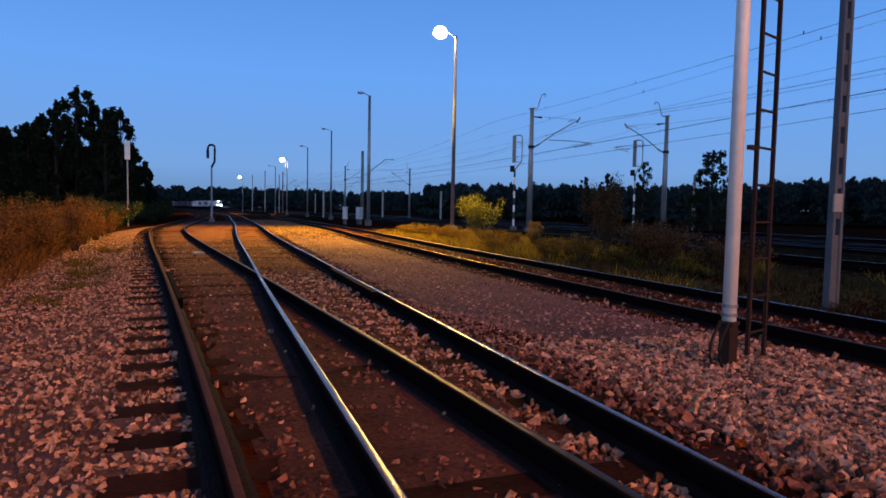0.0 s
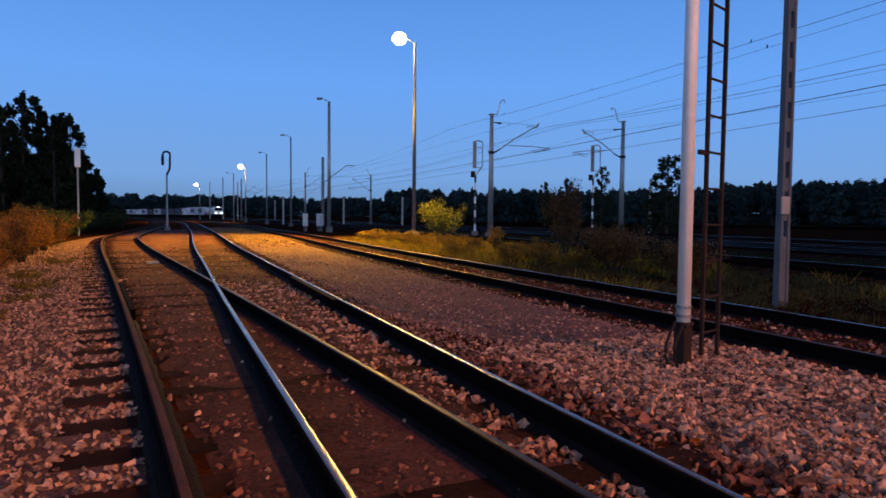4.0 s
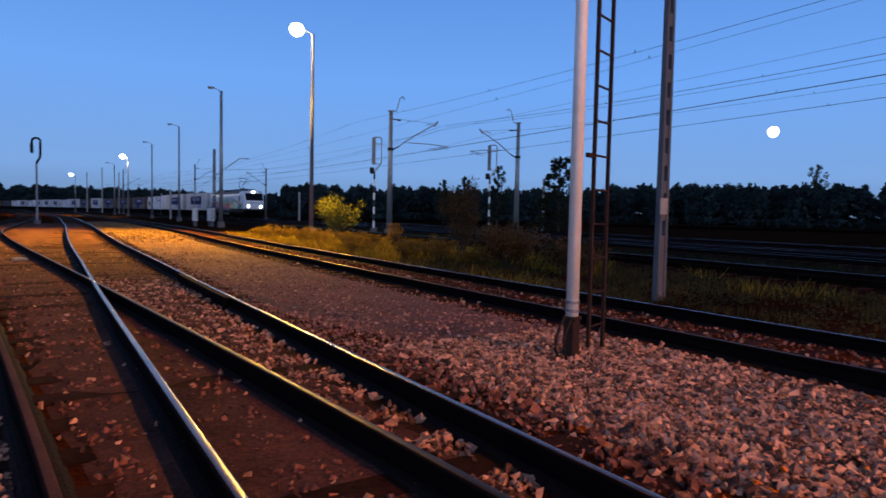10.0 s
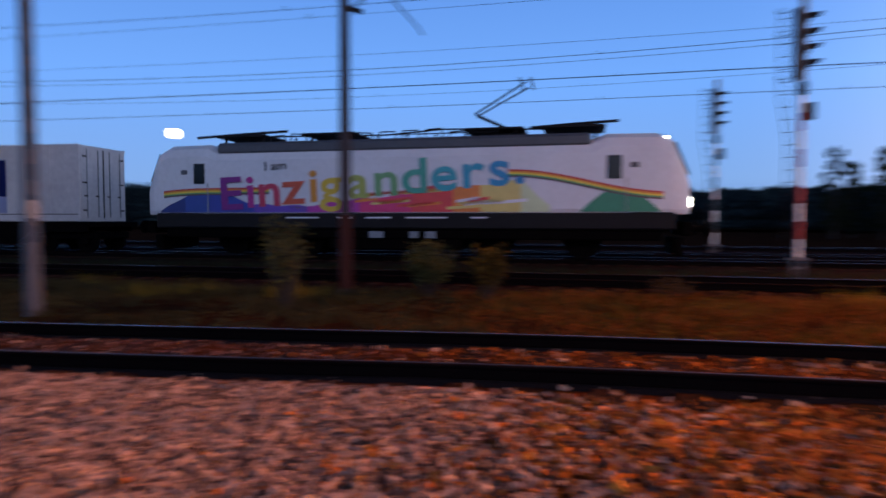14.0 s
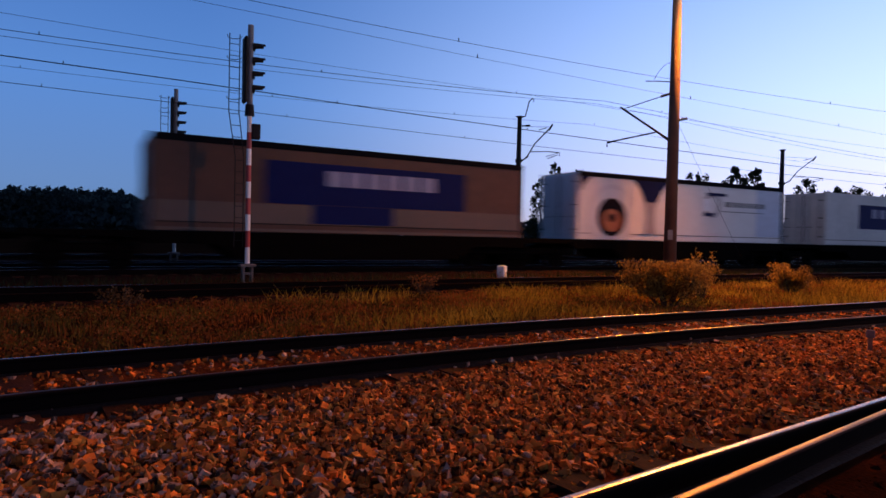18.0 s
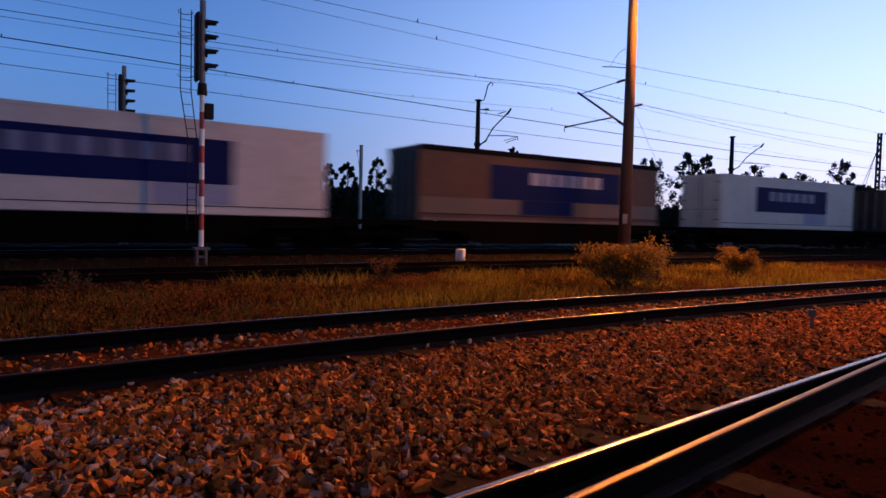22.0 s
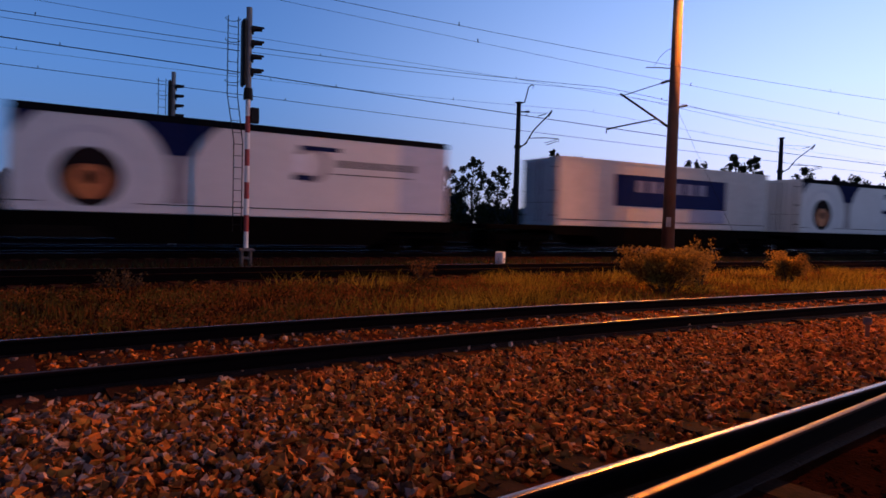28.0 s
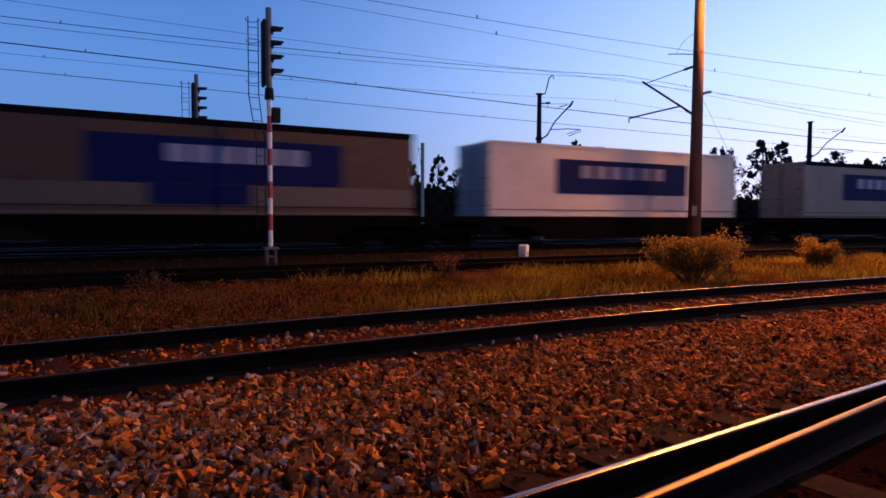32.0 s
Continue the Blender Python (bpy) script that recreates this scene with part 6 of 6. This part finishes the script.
# ---------------------------------------------------------------- ballast stones
def stones(name, label, pts, size, seed, mat):
    rng = np.random.default_rng(seed)
    iv = np.array([(x, y, z) for z in (-1, 1) for y in (-1, 1) for x in (-1, 1)], float) * 0.72
    fi = np.array([(0, 2, 3), (0, 3, 1), (4, 5, 7), (4, 7, 6), (0, 1, 5), (0, 5, 4), (2, 6, 7), (2, 7, 3), (0, 4, 6), (0, 6, 2), (1, 3, 7), (1, 7, 5)])
    p = np.asarray(pts)
    n = len(p)
    v = iv[None] * rng.uniform(0.35, 1.3, (n, 8, 3)) * rng.uniform(0.75, 1.25, (n, 1, 3)) * np.array([1.35, 1.0, 0.6])
    a = rng.uniform(0, 2 * np.pi, n)
    q = np.stack([np.cos(a), rng.normal(0, 0.42, n), rng.normal(0, 0.42, n), np.sin(a)], 1)
    q /= np.linalg.norm(q, axis=1)[:, None]
    w, x, y, z = q.T
    R = np.stack([1 - 2 * (y * y + z * z), 2 * (x * y - z * w), 2 * (x * z + y * w), 2 * (x * y + z * w), 1 - 2 * (x * x + z * z), 2 * (y * z - x * w), 2 * (x * z - y * w), 2 * (y * z + x * w), 1 - 2 * (x * x + y * y)], 1).reshape(n, 3, 3)
    s = size * np.exp(np.clip(rng.normal(0.0, 0.32, n), -0.7, 0.5))
    v = np.einsum("nij,nkj->nki", R, v) * s[:, None, None] + p[:, None, :]
    f = (fi[None] + 8 * np.arange(n)[:, None, None]).reshape(-1, 3)
    me = bpy.data.meshes.new(name)
    me.vertices.add(n * 8)
    me.vertices.foreach_set("co", v.astype(np.float32).ravel())
    me.loops.add(len(f) * 3)
    me.polygons.add(len(f))
    me.loops.foreach_set("vertex_index", f.astype(np.int32).ravel())
    me.polygons.foreach_set("loop_start", np.arange(0, len(f) * 3, 3, dtype=np.int32))
    me.polygons.foreach_set("use_smooth", np.zeros(len(f), dtype=bool))
    me.update(calc_edges=True)
    me.materials.append(mat)
    return tagged(new(name, me), label, "gravel", kind="stuff")


def ballast():
    rng = np.random.default_rng(2)
    def scatter(n, x0, x1, y0, y1, keep):
        x, y = rng.uniform(x0, x1, n), rng.uniform(y0, y1, n)
        k = keep(x, y)
        x, y = x[k], y[k]
        return np.c_[x, y, rng.uniform(-0.014, 0.010, len(x))]
    D = lambda y: np.interp(y, YY, DD)
    E = lambda y: np.interp(y, YY, EE)
    C = lambda y: np.interp(y, YY, CC)
    YY = np.linspace(-30, 70, 401)
    DD, EE, CC = (np.array([f(v) for v in YY]) for f in (LINE_D, LINE_E, lambda v: LINE_C(v) if v > -8.5 else LINE_D(v)))
    far = lambda x, y: rng.random(len(x)) < np.clip(7.0 / np.maximum(np.hypot(x - 1.5, y), 1), 0.12, 1)
    tie = lambda y: np.abs((y + 70.0 + 0.3) % 0.6 - 0.3) < 0.125
    left = lambda y: np.minimum(C(y), D(y)) - 1.5
    near = scatter(66000, 1.5, 6.0, -16, 5.4, lambda x, y: (x > D(y) + 0.3 + rng.random(len(x)) ** 2 * 0.5) & (x < E(y) - 0.25 - rng.random(len(x)) * 0.35) & far(x, y))
    # orange-tinted stones on the lamp's side, untinted pale ones to the north
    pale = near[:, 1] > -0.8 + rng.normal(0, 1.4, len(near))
    # band about 0.75 m wide along the rail in a darker red-brown
    darker = pale & (near[:, 0] < D(near[:, 1]) + 0.75 + rng.normal(0, 0.22, len(near)))
    stones("ballast_stones", "darker red-brown stones along the rail", near[darker], 0.024, 31, M_CRIB)
    pale &= ~darker
    brown, pick = near[~pale & ~darker], rng.random((~pale & ~darker).sum())
    stones("ballast_stones", "loose rust-brown crushed stone between the tracks, tinted with lamp orange", brown[pick < 0.58], 0.027, 5, M_LITSTONE)
    stones("ballast_stones", "grey stones among the ballast, tinted with lamp orange", brown[(pick >= 0.58) & (pick < 0.84)], 0.027, 25, M_GREYSTONE)
    stones("ballast_stones", "ochre stones among the ballast, tinted with lamp orange", brown[pick >= 0.84], 0.025, 26, M_SANDSTONE)
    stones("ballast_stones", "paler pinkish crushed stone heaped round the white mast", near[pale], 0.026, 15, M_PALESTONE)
    more = scatter(46000, 1.5, 6.0, -0.8, 5.4, lambda x, y: (rng.random(len(x)) < np.clip((y + 0.8) / 3.5, 0, 1)) & (x > D(y) + 0.7 + rng.random(len(x)) * 0.5) & (x < E(y) - 0.3) & far(x, y))
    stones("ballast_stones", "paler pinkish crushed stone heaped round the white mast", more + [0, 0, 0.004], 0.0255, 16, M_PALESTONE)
    fade = lambda y: rng.random(len(y)) < np.clip((32 - y) / 16, 0, 1)
    path = scatter(16000, 1.5, 8.0, 5.0, 32, lambda x, y: (x > D(y) + 0.3) & (x < E(y) - 0.3) & far(x, y) & fade(y) & (rng.random(len(x)) < np.clip(1.2 - np.abs(x - D(y) - 1.0) * 0.55, 0.06, 1)))
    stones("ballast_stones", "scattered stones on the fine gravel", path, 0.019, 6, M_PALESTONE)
    small = scatter(60000, 1.5, 8.0, 5.0, 32, lambda x, y: (x > D(y) + 0.2) & (x < E(y) - 0.3) & far(x, y) & fade(y))
    stones("ballast_stones", "small purple-brown stones of the gravel path", small + [0, 0, 0.006], 0.014, 27, M_FINESTONE)
    # from y = 27 to 64 the path stones are yellower than the rest
    distant = scatter(14000, 1.5, 10.0, 27, 64, lambda x, y: (x > D(y) + 0.2) & (x < E(y) - 0.2) & (rng.random(len(x)) < np.clip((y - 25) / 8, 0, 1)))
    stones("ballast_stones", "coarse stones of the gravel path under the lamp", distant + [0, 0, 0.008], 0.034, 29, M_YELLOWPATH)
    cess = scatter(190000, -6.5, 1.2, -10, 32, lambda x, y: (x < left(y) - 0.10) & (x > left(y) - 3.6) & far(x, y) & fade(y) & (rng.random(len(x)) < np.where(x > left(y) - 0.6, 1.0, 0.85)) & ((x < left(y) - 0.52) | ~tie(y)))
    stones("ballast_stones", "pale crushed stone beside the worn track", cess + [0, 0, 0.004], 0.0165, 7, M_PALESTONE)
    cribs = scatter(110000, -2.5, 3.0, -12, 32, lambda x, y: (x > left(y) + 0.22) & (x < D(y) - 0.22) & (np.abs(x - C(y)) > 0.2) & (np.abs(x - D(y) + 1.5) > 0.2) & far(x, y) & fade(y) & (rng.random(len(x)) < 0.6) & (~tie(y) | (rng.random(len(x)) < 0.06)))
    # crib stones turn near-black south of about y = 0.6
    toned = cribs[:, 1] < 0.6 + rng.normal(0, 0.4, len(cribs))
    stones("ballast_stones", "dark oily ballast between the sleepers", cribs[~toned] + [0, 0, 0.010], 0.018, 8, M_CRIB)
    stones("ballast_stones", "near-black ballast between the sleepers", cribs[toned] + [0, 0, 0.010], 0.018, 28, M_NEARBLACK)
    bright = scatter(1500, -2.5, 3.0, 0, 24, lambda x, y: (x > left(y) + 0.1) & (x < D(y) - 0.1) & far(x, y))
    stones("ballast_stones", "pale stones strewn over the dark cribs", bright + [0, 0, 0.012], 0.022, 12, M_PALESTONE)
    strip = scatter(26000, -0.5, 3.0, -3, 13, lambda x, y: (x > np.maximum(C(y), D(y) - 1.5) + 0.12) & (x < D(y) - 0.12) & far(x, y) & (rng.random(len(x)) < 0.8) & (~tie(y) | (rng.random(len(x)) < 0.15)))
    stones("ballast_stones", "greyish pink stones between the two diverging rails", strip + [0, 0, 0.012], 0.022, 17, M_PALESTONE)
    sid = scatter(50000, 3.0, 9.5, -20, 32, lambda x, y: (x > E(y) + 0.1) & (x < E(y) + 1.4) & far(x, y) & fade(y) & (rng.random(len(x)) < 0.75))
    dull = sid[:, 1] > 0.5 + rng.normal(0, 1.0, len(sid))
    stones("ballast_stones", "brown ballast along the siding, tinted with lamp orange", sid[~dull] + [0, 0, 0.008], 0.020, 9, M_LITSTONE)
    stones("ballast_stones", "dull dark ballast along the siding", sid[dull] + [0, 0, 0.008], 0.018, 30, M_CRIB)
    some = scatter(4000, 3.0, 9.5, -20, 24, lambda x, y: (x > E(y) - 0.3) & (x < E(y) + 1.4) & far(x, y))
    stones("ballast_stones", "pale stones strewn along the siding", some + [0, 0, 0.010], 0.024, 10, M_PALESTONE)


def loose_stones(bed_ob):
    """Single stones that stand out on the ballast, each a part of it."""
    rng = random.Random(41)
    meshes = []
    for k in range(8):
        bm = bmesh.new()
        bmesh.ops.create_icosphere(bm, subdivisions=1, radius=1.0)
        for v in bm.verts:
            v.co = Vector((v.co.x * 1.25, v.co.y * 0.9, v.co.z * 0.6)) * rng.uniform(0.68, 1.2)
        me = bpy.data.meshes.new("stone")
        bm.to_mesh(me)
        bm.free()
        me.materials.append(M_LOOSE)
        meshes.append(me)
    n = 0
    while n < 280:
        if n < 170:
            y = rng.uniform(-9.5, 6.0)
            x = rng.uniform(LINE_D(y) + 0.3, LINE_E(y) - 0.3)
        elif n < 230:
            y = rng.uniform(2.0, 13.0)
            x = rng.uniform(WEST(y) - 2.5, WEST(y) - 0.15)
        else:
            y = rng.uniform(-9.0, 9.0)
            x = rng.uniform(LINE_E(y) + 0.2, LINE_E(y) + 1.3)
        ob = new("stone", meshes[n % 8])
        s = rng.uniform(0.018, 0.036)
        ob.matrix_world = pose(x, y, 0.022, rng.uniform(-25, 25), rng.uniform(-25, 25), rng.uniform(0, 360)) @ Matrix.Diagonal((s, s, s, 1))
        ob.parent = bed_ob
        n += 1


loose_stones(BED)


ballast()


# ---------------------------------------------------------------- what moves
def motions():
    walk(LOCO, vehicle_rows(-0.35, 18.98))
    for b, w, s in zip(BOXES, WAGONS, FRONTS):
        walk(b, vehicle_rows(s, 13.66))
        walk(w, vehicle_rows(s, 13.66))


motions()
